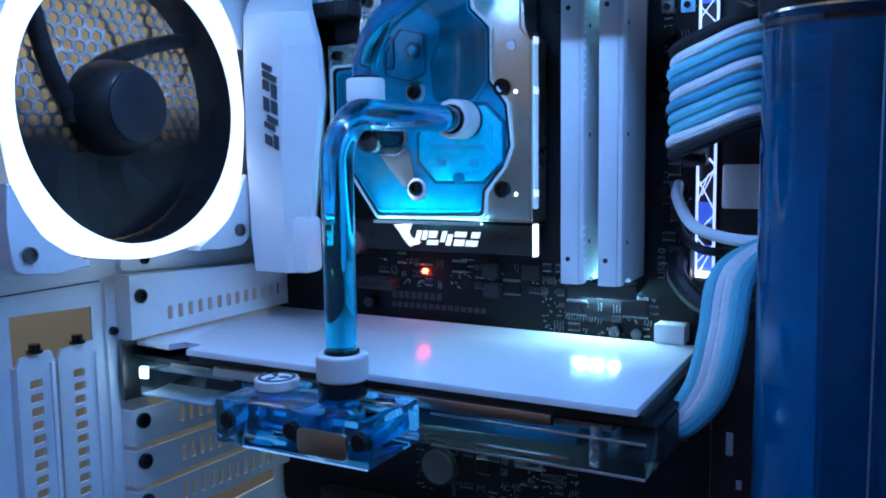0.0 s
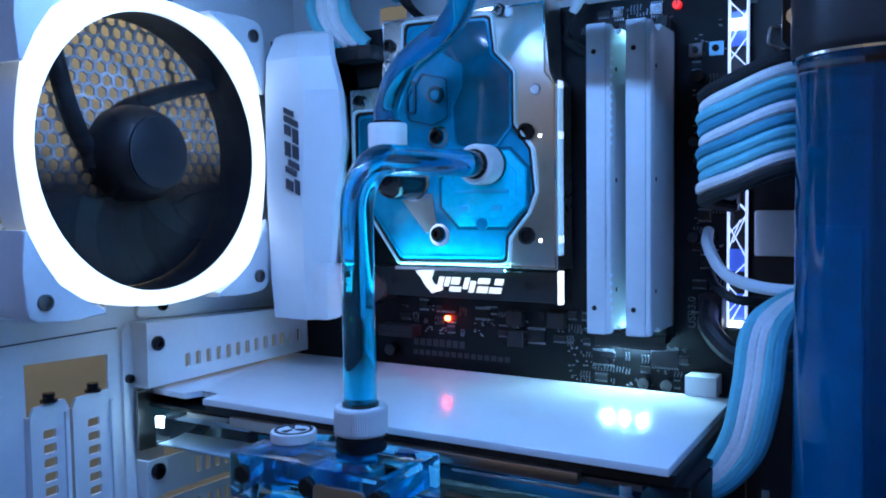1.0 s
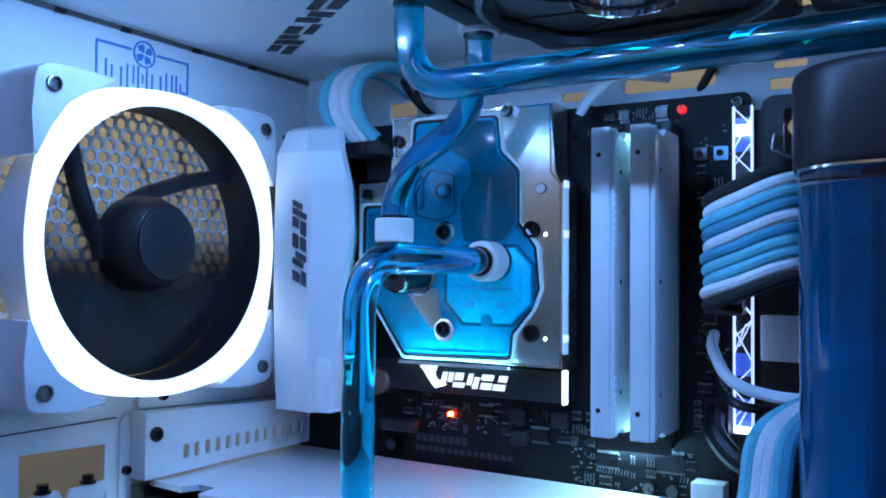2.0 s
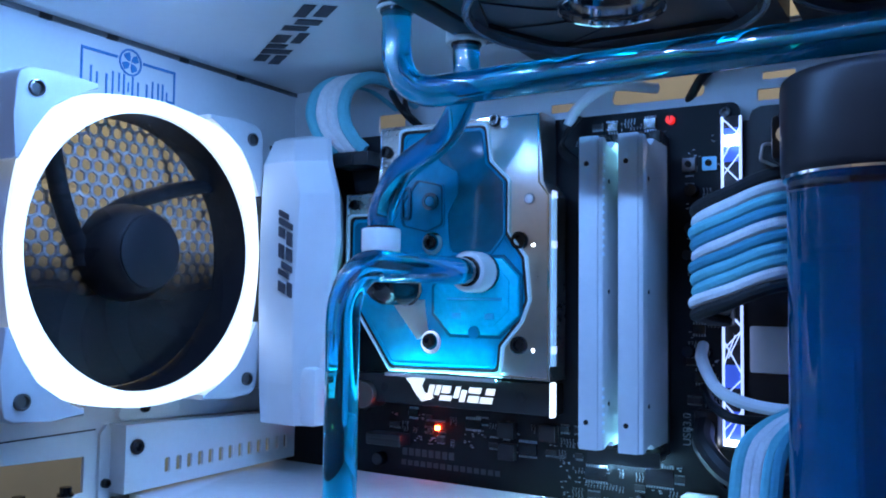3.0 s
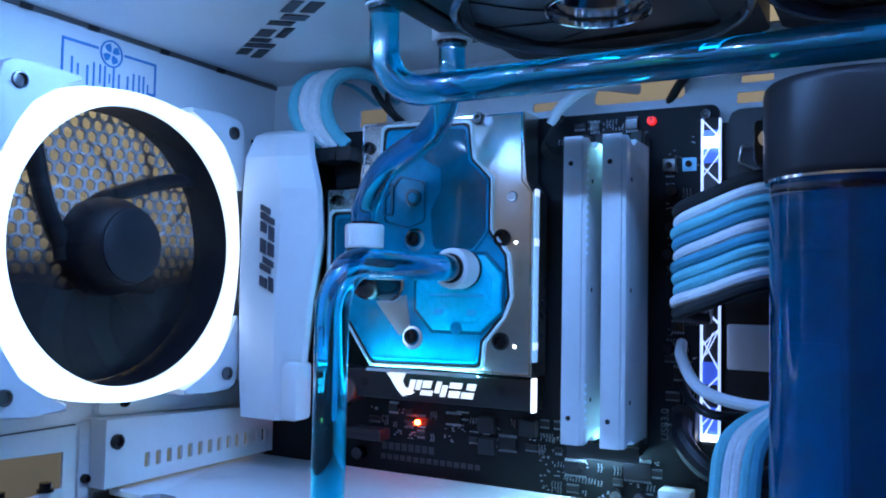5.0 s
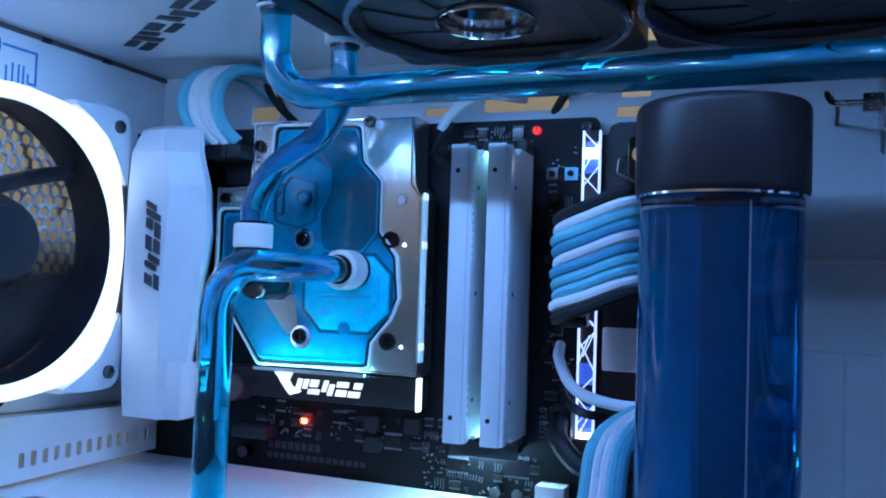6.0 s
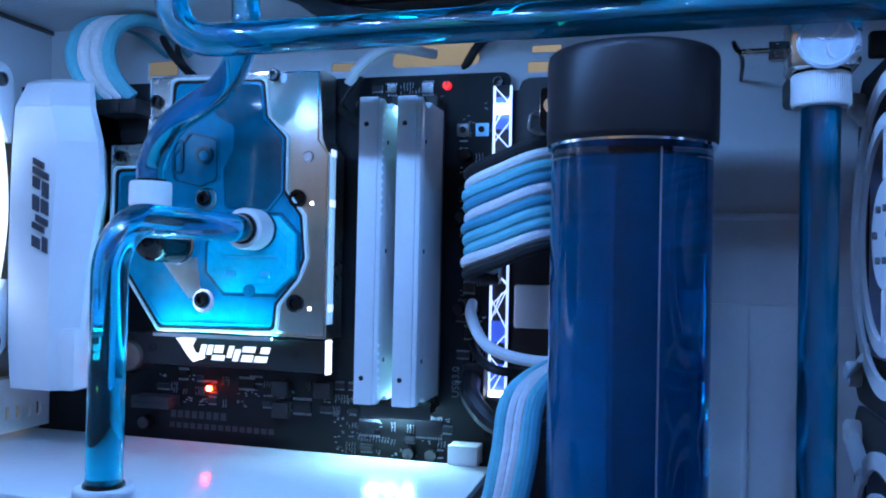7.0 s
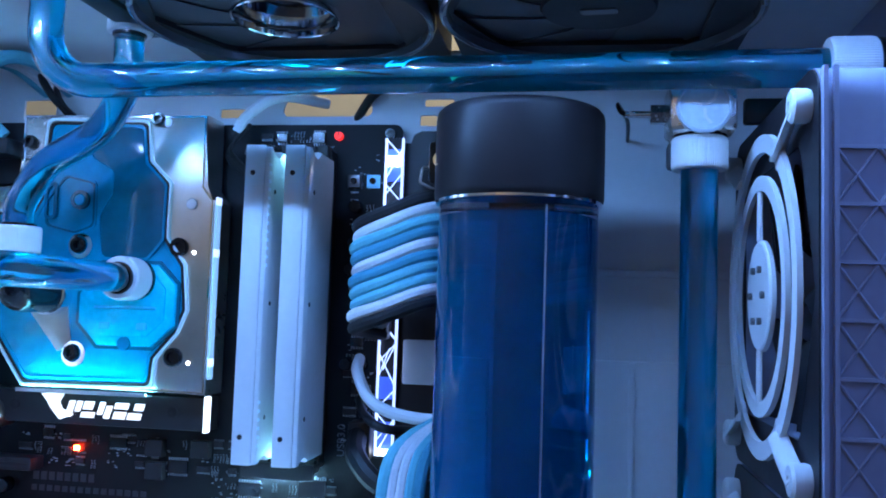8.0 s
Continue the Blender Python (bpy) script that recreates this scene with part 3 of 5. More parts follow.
def chip(x, z, w, h, deep=0.0014, legs=True, material="black_gloss"):
    c = part("chip", box((x - w / 2, -deep, z - h / 2), (x + w / 2, 0, z + h / 2), 0.0002, seg=1), material, board)
    if legs:
        bm, n = bmesh.new(), int(w / 0.0011)
        for k in range(n):
            lx = x - w / 2 + (k + 0.5) * w / n
            for s in (-1, 1):
                box((lx - 0.00025, -0.0005, z + s * (h / 2 + 0.0006) - 0.0006), (lx + 0.00025, 0, z + s * (h / 2 + 0.0006) + 0.0006), bm=bm)
        part("lead_frame", bm, "solder", c, smooth=False)
    return c


for x, z, w, h in ((0.094, 0.2825, 0.006, 0.004), (0.130, 0.2795, 0.009, 0.0045), (0.1605, 0.2700, 0.010, 0.006), (0.196, 0.2620, 0.011, 0.006), (0.226, 0.2640, 0.013, 0.008),
                   (0.2445, 0.352, 0.005, 0.005), (0.2440, 0.331, 0.006, 0.004), (0.2450, 0.310, 0.006, 0.005), (0.143, 0.171, 0.008, 0.008), (0.170, 0.160, 0.010, 0.008),
                   (0.2220, 0.4255, 0.006, 0.005), (0.2040, 0.4255, 0.005, 0.004)):
    chip(x, z, w, h)
for x, z in ((0.150, 0.2785), (0.1725, 0.2790), (0.1505, 0.2680)):
    chip(x, z, 0.0085, 0.0078, 0.0048, False, "black_plastic")
for x, z, r in ((0.2415, 0.3930, 0.0030), (0.2415, 0.3760, 0.0030), (0.2500, 0.3760, 0.0030), (0.2400, 0.3640, 0.0026), (0.0740, 0.2570, 0.0035), (0.2280, 0.2520, 0.003), (0.2170, 0.2520, 0.003),
                (0.2400, 0.3210, 0.0028), (0.2470, 0.3210, 0.0028)):
    part("capacitor", lathe((x, 0, z), (0, -1, 0), [(r, 0), (r, 0.0050), (r * 0.9, 0.0056), (r * 0.5, 0.0056)], 16), "black_gloss", board)
part("battery", lathe((0.116, 0, 0.1665), (0, -1, 0), [(0.0100, 0), (0.0100, 0.0035), (0.0094, 0.0040), (0.002, 0.0040)], 32), "gun_metal", board)
part("battery_holder", lathe((0.116, 0, 0.1665), (0, -1, 0), [(0.0120, 0), (0.0120, 0.0022), (0.0112, 0.0028), (0.0101, 0.0028)], 32), "black_plastic", board)
part("label_strip", box((0.162, -0.0012, 0.1735), (0.178, 0, 0.1772)), "silk", board)
card_slot = part("card_slot", box((0.070, -0.0105, 0.2655), (0.092, 0, 0.2715), 0.0006), "black_plastic", board)
part("slot_gap", box((0.072, -0.0107, 0.2680), (0.0905, -0.010, 0.2692)), "gasket", card_slot)
part("card_slot", box((0.060, -0.0105, 0.2400), (0.150, 0, 0.2470), 0.0006), "black_plastic", board)
part("card_slot", box((0.040, -0.0105, 0.135), (0.150, 0, 0.143), 0.0006), "black_plastic", board)
part("red_diode", box((0.1078, -0.0016, 0.2748), (0.1102, 0, 0.2770), 0.0002), "led_red", board, "lit red diode")
for k in range(5):
    part("dark_diode", box((0.1060 + 0.0016 * k, -0.0008, 0.2790), (0.1068 + 0.0016 * k, 0, 0.2800)), "solder", board)
pw = part("power_button", lathe((0.2316, 0, 0.4263), (0, -1, 0), [(0.0020, 0), (0.0020, 0.0022), (0.0017, 0.0026), (0.0005, 0.0026)], 24), "led_red_soft", board, "round red glowing button")
part("button_mark", box((0.2313, -0.0029, 0.4262), (0.2319, -0.0026, 0.4284)), "black_plastic", pw)
for x, m in ((0.2400, "black_plastic"), (0.2490, "led_button")):
    b = part("push_button", box((x - 0.0030, -0.0022, 0.4020), (x + 0.0030, 0, 0.4080), 0.0003), "gun_metal" if m == "black_plastic" else m, board)
    part("key", rod((x, -0.0028, 0.4050), "y", 0.0014, 0.0015, n=16), "black_gloss", b)
# the two printed lines of the maker, as plain bars
for k in range(8):
    part("print_bar", box((0.0870 + 0.0041 * k, -0.0003, 0.2600), (0.0900 + 0.0041 * k, 0, 0.2638)), "silk_dim", board)
for k in range(15):
    part("print_bar", box((0.0865 + 0.0040 * k, -0.0003, 0.2548), (0.0893 + 0.0040 * k, 0, 0.2575)), "silk_dim", board)
words("print_line", "USB3.0", 0.0050, Matrix.Translation((0.2400, -0.0001, 0.2790)) @ FACE_Y @ Matrix.Rotation(radians(90), 4, "Z"), "silk", board)
for x in (0.2020, 0.2105, 0.2190, 0.2275):
    s = part("memory_slot", box((x - 0.0032, -0.0085, 0.2745), (x + 0.0032, 0, 0.4185), 0.0005), "black_plastic", board)
    for z in (0.2735, 0.4150):
        part("latch", box((x - 0.0026, -0.0120, z - 0.001), (x + 0.0026, -0.004, z + 0.0050), 0.0008), "black_plastic", s)
for x in (0.2030, 0.2120, 0.2210):
    part("slot_diode", box((x - 0.0012, -0.0030, 0.2688), (x + 0.0012, 0, 0.2745), 0.0002), "led_slot", board, "bright blue-white diode")
# added black mask: hides the diodes directly, leaves their reflection on the plate
part("diode_mask", box((0.1975, -0.0166, 0.2750), (0.2310, 0.0, 0.2768), 0.0002, bm=box((0.1975, -0.0168, 0.2704), (0.2310, -0.0154, 0.2772), 0.0002)), "black_plastic", board)
for z in (0.2795, 0.4105):
    part("slot_glow", box((0.2184, -0.0320, z), (0.2196, -0.0050, z + 0.0040), 0.0003), "led_rim", board, "bright strip between the modules")
part("heat_sink", prism([(0.064, 0.400), (0.083, 0.400), (0.083, 0.4300), (0.058, 0.4300)], "y", 0.0, -0.016, 0.001), "black_plastic", board)
part("power_socket", box((0.250, -0.0120, 0.3330), (0.2600, 0, 0.3850), 0.0006), "black_plastic", board)
part("power_socket", box((0.070, -0.0120, 0.4150), (0.0830, 0, 0.4300), 0.0006), "black_plastic", board)
part("usb_socket", box((0.238, -0.0110, 0.2500), (0.2520, 0, 0.2590), 0.0005), "white_plastic", board, "white socket")
part("usb_socket", box((0.2440, -0.0100, 0.2800), (0.2540, 0, 0.2960), 0.0005), "black_plastic", board)
for x, z in ((0.256, 0.4275), (0.0635, 0.2840), (0.2555, 0.2640)):
    screw((x, 0, z), (0, -1, 0), 0.0028, board, "black_gloss")
part("chip_disc", lathe((0.0705, -0.010, 0.2920), (0, -1, 0), [(0.0075, -0.010), (0.0075, 0.004), (0.0068, 0.005), (0.001, 0.005)], 28), "gun_metal", board, "round metal disc")

# ---- light bar along the right edge of the board ----
edge = thing("edge_light", 0.2588, -0.003, 0.35, "clear bar with a glowing lattice on the board edge", "light bar")
part("backing", box((0.2543, -0.0012, 0.2795), (0.2633, 0, 0.4255), 0.0003), "black_plastic", edge)
ez, step = 0.2810, 0.0104
for x in (0.2549, 0.2627):
    part("rail", box((x - 0.0004, -0.0036, 0.2810), (x + 0.0004, -0.0012, 0.4250), 0.0002), "led_strip", edge)
for k in range(14):
    a, b = Vector((0.2549, -0.0027, ez + step * k)), Vector((0.2627, -0.0027, ez + step * (k + (0.8 if k % 3 else 1.4))))
    if k % 2:
        a.x, b.x = b.x, a.x
    part("lattice_bar", sweep([a, b], 0.00030, n=6), "led_strip", edge)
for p, q in (((0.2553, 0.3165), (0.2600, 0.3290)), ((0.2570, 0.3190), (0.2622, 0.3300)), ((0.2553, 0.3990), (0.2622, 0.4080)), ((0.2553, 0.2880), (0.2622, 0.2960)), ((0.2553, 0.3400), (0.2622, 0.3330))):
    part("lattice_bar", sweep([Vector((p[0], -0.0027, p[1])), Vector((q[0], -0.0027, q[1]))], 0.00026, n=6), "led_strip", edge)
for z0, z1 in ((0.2812, 0.2960), (0.3060, 0.3160), (0.4050, 0.4200)):
    part("lit_sheet", box((0.2553, -0.0020, z0), (0.2623, -0.0013, z1)), "lit_blue", edge, "blue glowing clear sheet")
part("glow_cap", box((0.2555, -0.0040, 0.4120), (0.2621, -0.0012, 0.4165), 0.0003), "led_white", edge)
part("glow_cap", box((0.2555, -0.0040, 0.2812), (0.2621, -0.0012, 0.2838), 0.0003), "led_white", edge)

# ---- memory ----
mem = thing("memory_module", 0.2105, 0.0, 0.34, "memory module in a white metal heat spreader, upright in its slot", "memory module", "memory modules")
x = 0.2105
part("heat_spreader", prism([(-0.0470, 0.2815), (-0.0470, 0.4120), (-0.0440, 0.4125), (-0.0405, 0.4085), (-0.0360, 0.4080), (-0.0320, 0.4125), (-0.0120, 0.4125), (-0.0120, 0.2815),
                             (-0.0330, 0.2815), (-0.0370, 0.2850), (-0.0410, 0.2845), (-0.0440, 0.2815)], "x", x + 0.0016, x + 0.0056, 0.0008), "white_metal", mem)
part("heat_spreader", prism([(-0.0470, 0.2815), (-0.0470, 0.4120), (-0.0440, 0.4125), (-0.0120, 0.4125), (-0.0120, 0.2815)], "x", x - 0.0040, x - 0.0006), "white_metal", mem)
part("top_face", box((x - 0.0050, -0.0478, 0.2812), (x + 0.0036, -0.0455, 0.4128), 0.0006), "white_metal", mem)
part("circuit_board", box((x - 0.0006, -0.0440, 0.2800), (x + 0.0006, -0.0060, 0.4130)), "pcb", mem)
for z in (0.2925, 0.4010):
    part("screw_hole", lathe((x - 0.0015, -0.0476, z), (0, -1, 0), [(0.0011, -0.001), (0.0011, 0.0003), (0.0008, 0.0004), (0.0002, 0.0004)], 14), "gasket", mem)
for z in (0.3000, 0.3470, 0.3940):
    part("screw_hole", lathe((x + 0.0055, -0.0400, z), (1, 0, 0), [(0.0010, -0.001), (0.0010, 0.0003), (0.0002, 0.0004)], 12), "gasket", mem)
copy_thing(mem, Matrix.Translation((0.2277, 0.0, 0.34)))
# light showing through the comb slots is painted as a faint emission
for k in range(34):
    z = 0.2885 + 0.0035 * k
    if not 0.306 < z < 0.362:
        part("comb_slot", box((x + 0.0052, -0.0468, z), (x + 0.0058, -0.0452, z + 0.0013)), "comb_glow", mem)

# ---- graphics card ----
gpu = thing("graphics_card", 0.13, -0.06, 0.23, "water-cooled graphics card with a glossy white backplate", "graphics card")
plate = [(0.001, -0.110), (0.030, -0.1125), (0.033, -0.1045), (0.045, -0.1055), (0.0455, -0.1165), (0.2605, -0.1175), (0.2585, -0.008), (0.001, -0.006)]
part("backplate", prism(plate, "z", 0.2472, 0.2500, 0.0004), "backplate_gloss", gpu, "glossy white backplate")
part("circuit_board", box((0.006, -0.1135, 0.2415), (0.266, -0.0080, 0.2431)), "pcb", gpu)
part("backplate_rim", box((0.046, -0.1150, 0.2431), (0.262, -0.0100, 0.2470)), "black_plastic", gpu)
part("mount_bracket", cut_sheet([(-0.120, 0.2210), (0.000, 0.2150), (0.000, 0.2500), (-0.120, 0.2500)], [slot(-0.09 + 0.012 * k, 0.228, 0.006, 0.006) for k in range(6)],
                                "x", 0.0045, 0.0060), "gun_metal", gpu, smooth=False)
part("metal_bar", box((0.064, -0.1188, 0.2395), (0.229, -0.1150, 0.2440), 0.0004), "copper_bar", gpu, "brown metal bar")
part("terminal_neck", box((0.1200, -0.1258, 0.2290), (0.1700, -0.1184, 0.2380), 0.0006), "coolant_deep", gpu)
part("acrylic_cover", box((0.0150, -0.1180, 0.2245), (0.2640, -0.0200, 0.2385), 0.0006), "acrylic_haze", gpu, "clear acrylic cover").visible_shadow = False
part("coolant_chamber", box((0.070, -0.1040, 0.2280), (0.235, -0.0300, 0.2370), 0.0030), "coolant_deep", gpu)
part("cold_plate", box((0.030, -0.1120, 0.2385), (0.250, -0.0120, 0.2413), 0.0004), "gun_metal", gpu)
part("end_light", box((0.0140, -0.1172, 0.2330), (0.0195, -0.1150, 0.2378), 0.0008), "led_end", gpu, "bright white end light")
# reflector sheet added under the end diode to brighten the clear acrylic
part("light_catcher", box((0.0165, -0.1176, 0.2248), (0.0620, -0.0900, 0.2256)), "frost_white", gpu, "added white sheet that catches the end diode's light")
part("edge_seam", box((0.176, -0.1196, 0.2275), (0.236, -0.1182, 0.2290), 0.0002), "copper_bar", gpu)
part("spacer", rod((0.2440, -0.1120, 0.2330), "z", 0.0150, 0.0022, n=14), "nickel", gpu)
part("power_plug", box((0.245, -0.100, 0.2255), (0.2660, -0.0550, 0.2400), 0.0008), "black_plastic", gpu)
for x, y in ((0.060, -0.108), (0.200, -0.108), (0.252, -0.100)):
    part("chip", box((x - 0.005, y - 0.004, 0.2385), (x + 0.005, y + 0.003, 0.2415), 0.0003), "black_gloss", gpu)
for x0, x1, y0 in ((0.196, 0.226, -0.1130), (0.060, 0.066, -0.1130)):
    part("block_diode", box((x0, y0, 0.2372), (x1, y0 + 0.002, 0.2384)), "led_blue", gpu, "blue glowing diode")
for z in (0.2250, 0.2376):
    part("cover_edge", box((0.178, -0.1184, z - 0.0005), (0.2640, -0.1176, z + 0.0005), 0.0002), "satin", gpu)
# unseen bar of light added under the card to brighten the board below
part("board_fill_light", box((0.100, -0.020, 0.2205), (0.1900, -0.016, 0.2215)), "board_fill", gpu)
term = part("terminal", box((0.1060, -0.1620, 0.2285), (0.1780, -0.1260, 0.2462), 0.0012), "acrylic_blue", gpu, "clear acrylic terminal full of blue coolant")
term.visible_shadow = False
for x in (0.1120, 0.1430, 0.1735):
    part("port", lathe((x, -0.1612, 0.2380), (0, -1, 0), [(0.0034, -0.003), (0.0034, 0.0008), (0.0030, 0.0011), (0.0002, 0.0011)], 20), "gasket", term)
# glow patches added behind the ports to brighten the dark glass
for x0, x1 in ((0.1120, 0.1250), (0.1400, 0.1560), (0.1660, 0.1740)):
    part("glow_patch", box((x0, -0.1272, 0.2330), (x1, -0.1266, 0.2395)), "acrylic_glow", term, "added glow patch that brightens the clear terminal")
for x in (0.1120, 0.1430, 0.1735):
    part("bore", rod((x, -0.1465, 0.2380), "y", 0.0260, 0.0036, n=20), "coolant_way", term)
# light caught in the acrylic edge, painted as emission
part("lit_edge", box((0.1200, -0.1624, 0.2287), (0.1775, -0.1619, 0.2291)), "acrylic_lit", term, "lower edge with diode light painted as cyan glow")
part("port_plate", prism(soft([(0.1470, 0.2308), (0.1690, 0.2308), (0.1690, 0.2405), (0.1470, 0.2405)], 0.0020), "y", -0.1612, -0.1630, 0.0003), "copper_bar", term)
part("coolant_way", rod((0.148, -0.136, 0.2372), "z", 0.0130, 0.0064, n=28), "coolant_way", term)
part("coolant_way", rod((0.1185, -0.139, 0.2372), "z", 0.0130, 0.0060, n=28), "coolant_way", term)
part("coolant_way", rod((0.134, -0.138, 0.2360), "x", 0.0300, 0.0035, n=16), "coolant_way", term)


def knurled(at, axis, r, length, bm=None, teeth=72):
    """A ring with fine ribs round it and eased ends."""
    bm = bmesh.new()
    turn = Matrix.Translation(at) @ (AX[axis] if isinstance(axis, str) else Vector(axis).to_track_quat("Z", "Y").to_matrix().to_4x4())
    rings = []
    for h, s in ((0, 0.93), (0.04, 0.975), (0.12, 1.0), (0.88, 1.0), (0.96, 0.975), (1.0, 0.93)):
        rings.append([bm.verts.new(turn @ Vector((rr * math.cos(a), rr * math.sin(a), h * length))) for rr, a in
                      ((r * s * (1.0 if k % 2 else 0.984), math.pi * k / teeth) for k in range(2 * teeth))])
    for a, b in zip(rings, rings[1:]):
        for k in range(2 * teeth):
            bm.faces.new((a[k], a[(k + 1) % (2 * teeth)], b[(k + 1) % (2 * teeth)], b[k]))
    bm.faces.new(rings[0][::-1])
    bm.faces.new(rings[-1])
    return bm


def fitting(at, axis, r, length, base, label, base_mat="black_gloss", neck=True):
    """A compression fitting: black base, white knurled collar and a dark seal where the tube enters."""
    d = Vector(axis)
    f = thing("tube_fitting", *at, label, "fitting", "tube fittings")
    part("base", lathe(at, axis, [(r * 0.92, 0), (r * 0.96, base * 0.1), (r * 0.96, base * 0.9), (r * 0.85, base)], 36), base_mat, f)
    part("collar", knurled(Vector(at) + d * base, axis, r, length), "knurled_white", f, smooth=False)
    if neck:
        part("seal", lathe(Vector(at) + d * (base + length), axis, [(0.0072, -0.0005), (0.0070, 0.0012), (0.0062, 0.0014)], 28), "black_gloss", f)
    return f


fitting((0.149, -0.136, 0.2462), (0, 0, 1), 0.0102, 0.0105, 0.0062, "white knurled tube fitting on the clear terminal")
fitting((0.1475, -0.0245, 0.3560), (0, -1, 0), 0.0096, 0.0130, 0.0030, "white knurled tube fitting screwed into the water block")
plug = thing("stop_plug", 0.1185, -0.139, 0.2462, "white knurled plug with a black ring emblem on the terminal", "plug")
part("body", knurled((0.1185, -0.139, 0.2462), "z", 0.0090, 0.0042), "knurled_white", plug, smooth=False)
part("emblem", ring_prism(circle(0.1185, -0.139, 0.0076, 32), circle(0.1185, -0.139, 0.0064, 32), "z", 0.2502, 0.2507), "print_black", plug)
for a in (0.3, 2.4, 4.5):
    part("emblem_bar", prism([(0.1185 + r * math.cos(a + s), -0.139 + r * math.sin(a + s)) for r, s in ((0.0012, -0.5), (0.0052, -0.25), (0.0052, 0.25), (0.0012, 0.5))],
                             "z", 0.2502, 0.2507), "print_black", plug)

# ---- water block ----
block = thing("water_block", 0.13, -0.01, 0.37, "nickel and acrylic water block filled with blue coolant, lit", "water block")
SY = -0.0205
outer = [(0.0835, 0.4325), (0.0835, 0.3975), (0.062, 0.3985), (0.062, 0.345), (0.0915, 0.3065), (0.181, 0.3055), (0.181, 0.3925), (0.176, 0.399), (0.1755, 0.432)]
part("base_plate", prism(outer, "y", -0.003, SY, 0.0010), "nickel", block)
pocket = [(0.098, 0.429), (0.147, 0.428), (0.149, 0.410), (0.159, 0.400), (0.159, 0.375), (0.168, 0.363), (0.170, 0.343), (0.166, 0.333), (0.156, 0.321),
          (0.155, 0.3085), (0.093, 0.3075), (0.066, 0.345), (0.066, 0.386), (0.092, 0.386), (0.096, 0.393)]
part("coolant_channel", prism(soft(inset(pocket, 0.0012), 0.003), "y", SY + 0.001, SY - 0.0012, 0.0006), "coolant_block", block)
part("seal", ring_prism(soft(pocket, 0.003), soft(inset(pocket, 0.0012), 0.003), "y", SY + 0.001, SY - 0.0016), "gasket", block)
# rim emission stands in for diode light carried by the clear cover
part("bright_edge", ring_prism(soft(inset(pocket, -0.0014), 0.003), soft(inset(pocket, -0.0004), 0.003), "y", SY + 0.001, SY - 0.0020), "edge_glow", block, "light-carrying clear rim")
deep = [(0.120, 0.4265), (0.145, 0.4255), (0.147, 0.4090), (0.157, 0.3990), (0.157, 0.3745), (0.150, 0.3660), (0.128, 0.3660), (0.1265, 0.3850), (0.1320, 0.3950), (0.1320, 0.4060), (0.121, 0.4120)]
part("inner_ridge", ring_prism(soft(inset(pocket, 0.0026), 0.003), soft(inset(pocket, 0.0032), 0.003), "y", SY, SY - 0.0016), "coolant_block", block)
island = [(0.099, 0.380), (0.099, 0.392), (0.108, 0.4035), (0.123, 0.4000), (0.1235, 0.3800), (0.114, 0.3765)]
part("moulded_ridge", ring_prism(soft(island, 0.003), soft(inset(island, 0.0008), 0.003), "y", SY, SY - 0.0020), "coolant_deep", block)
part("moulded_ridge", ring_prism(soft(inset(island, -0.0008), 0.003), soft(inset(island, -0.0002), 0.003), "y", SY, SY - 0.0020), "coolant_block", block)
part("plate_edge", ring_prism(inset(outer, 0.0006), inset(outer, 0.0014), "y", SY, SY - 0.0006), "chrome", block)
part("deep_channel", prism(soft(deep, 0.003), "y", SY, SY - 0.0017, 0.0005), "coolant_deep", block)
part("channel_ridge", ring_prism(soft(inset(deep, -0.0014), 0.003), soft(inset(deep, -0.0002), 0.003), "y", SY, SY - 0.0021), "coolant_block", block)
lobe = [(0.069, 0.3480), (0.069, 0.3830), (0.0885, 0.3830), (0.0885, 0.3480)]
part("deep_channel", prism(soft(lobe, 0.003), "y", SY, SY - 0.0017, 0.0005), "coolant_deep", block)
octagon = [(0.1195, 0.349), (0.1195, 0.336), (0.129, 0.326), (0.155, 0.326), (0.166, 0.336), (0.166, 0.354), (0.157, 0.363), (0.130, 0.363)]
# chamber and jet plate take the coolant colour with the light painted in
chamber = part("cpu_chamber", prism(octagon, "y", SY, SY - 0.0036, 0.0012), "coolant_lit", block)
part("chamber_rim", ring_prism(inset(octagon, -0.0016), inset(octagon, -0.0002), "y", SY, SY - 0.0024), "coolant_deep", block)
part("jet_plate", prism(inset(octagon, 0.0045), "y", SY - 0.0030, SY - 0.0046, 0.0006), "coolant_lit", chamber)
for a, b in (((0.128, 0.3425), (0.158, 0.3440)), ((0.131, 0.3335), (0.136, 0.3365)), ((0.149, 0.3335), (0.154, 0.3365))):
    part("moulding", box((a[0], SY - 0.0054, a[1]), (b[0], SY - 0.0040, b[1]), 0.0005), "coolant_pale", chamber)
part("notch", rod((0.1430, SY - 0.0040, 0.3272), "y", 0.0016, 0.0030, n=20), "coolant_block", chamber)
part("bare_metal", prism([(0.088, 0.3475), (0.1120, 0.3490), (0.1160, 0.3240), (0.1090, 0.3225)], "y", SY, SY - 0.0018, 0.0004), "satin", block)
part("moulded_ring", ring_prism(circle(0.1162, 0.392, 0.0044, 28), circle(0.1162, 0.392, 0.0030, 28), "y", SY, SY - 0.0030), "coolant_deep", block)
part("moulded_stud", rod((0.1162, SY - 0.0015, 0.392), "y", 0.0040, 0.0026, n=20, bevel=0.0004), "coolant_pale", block)
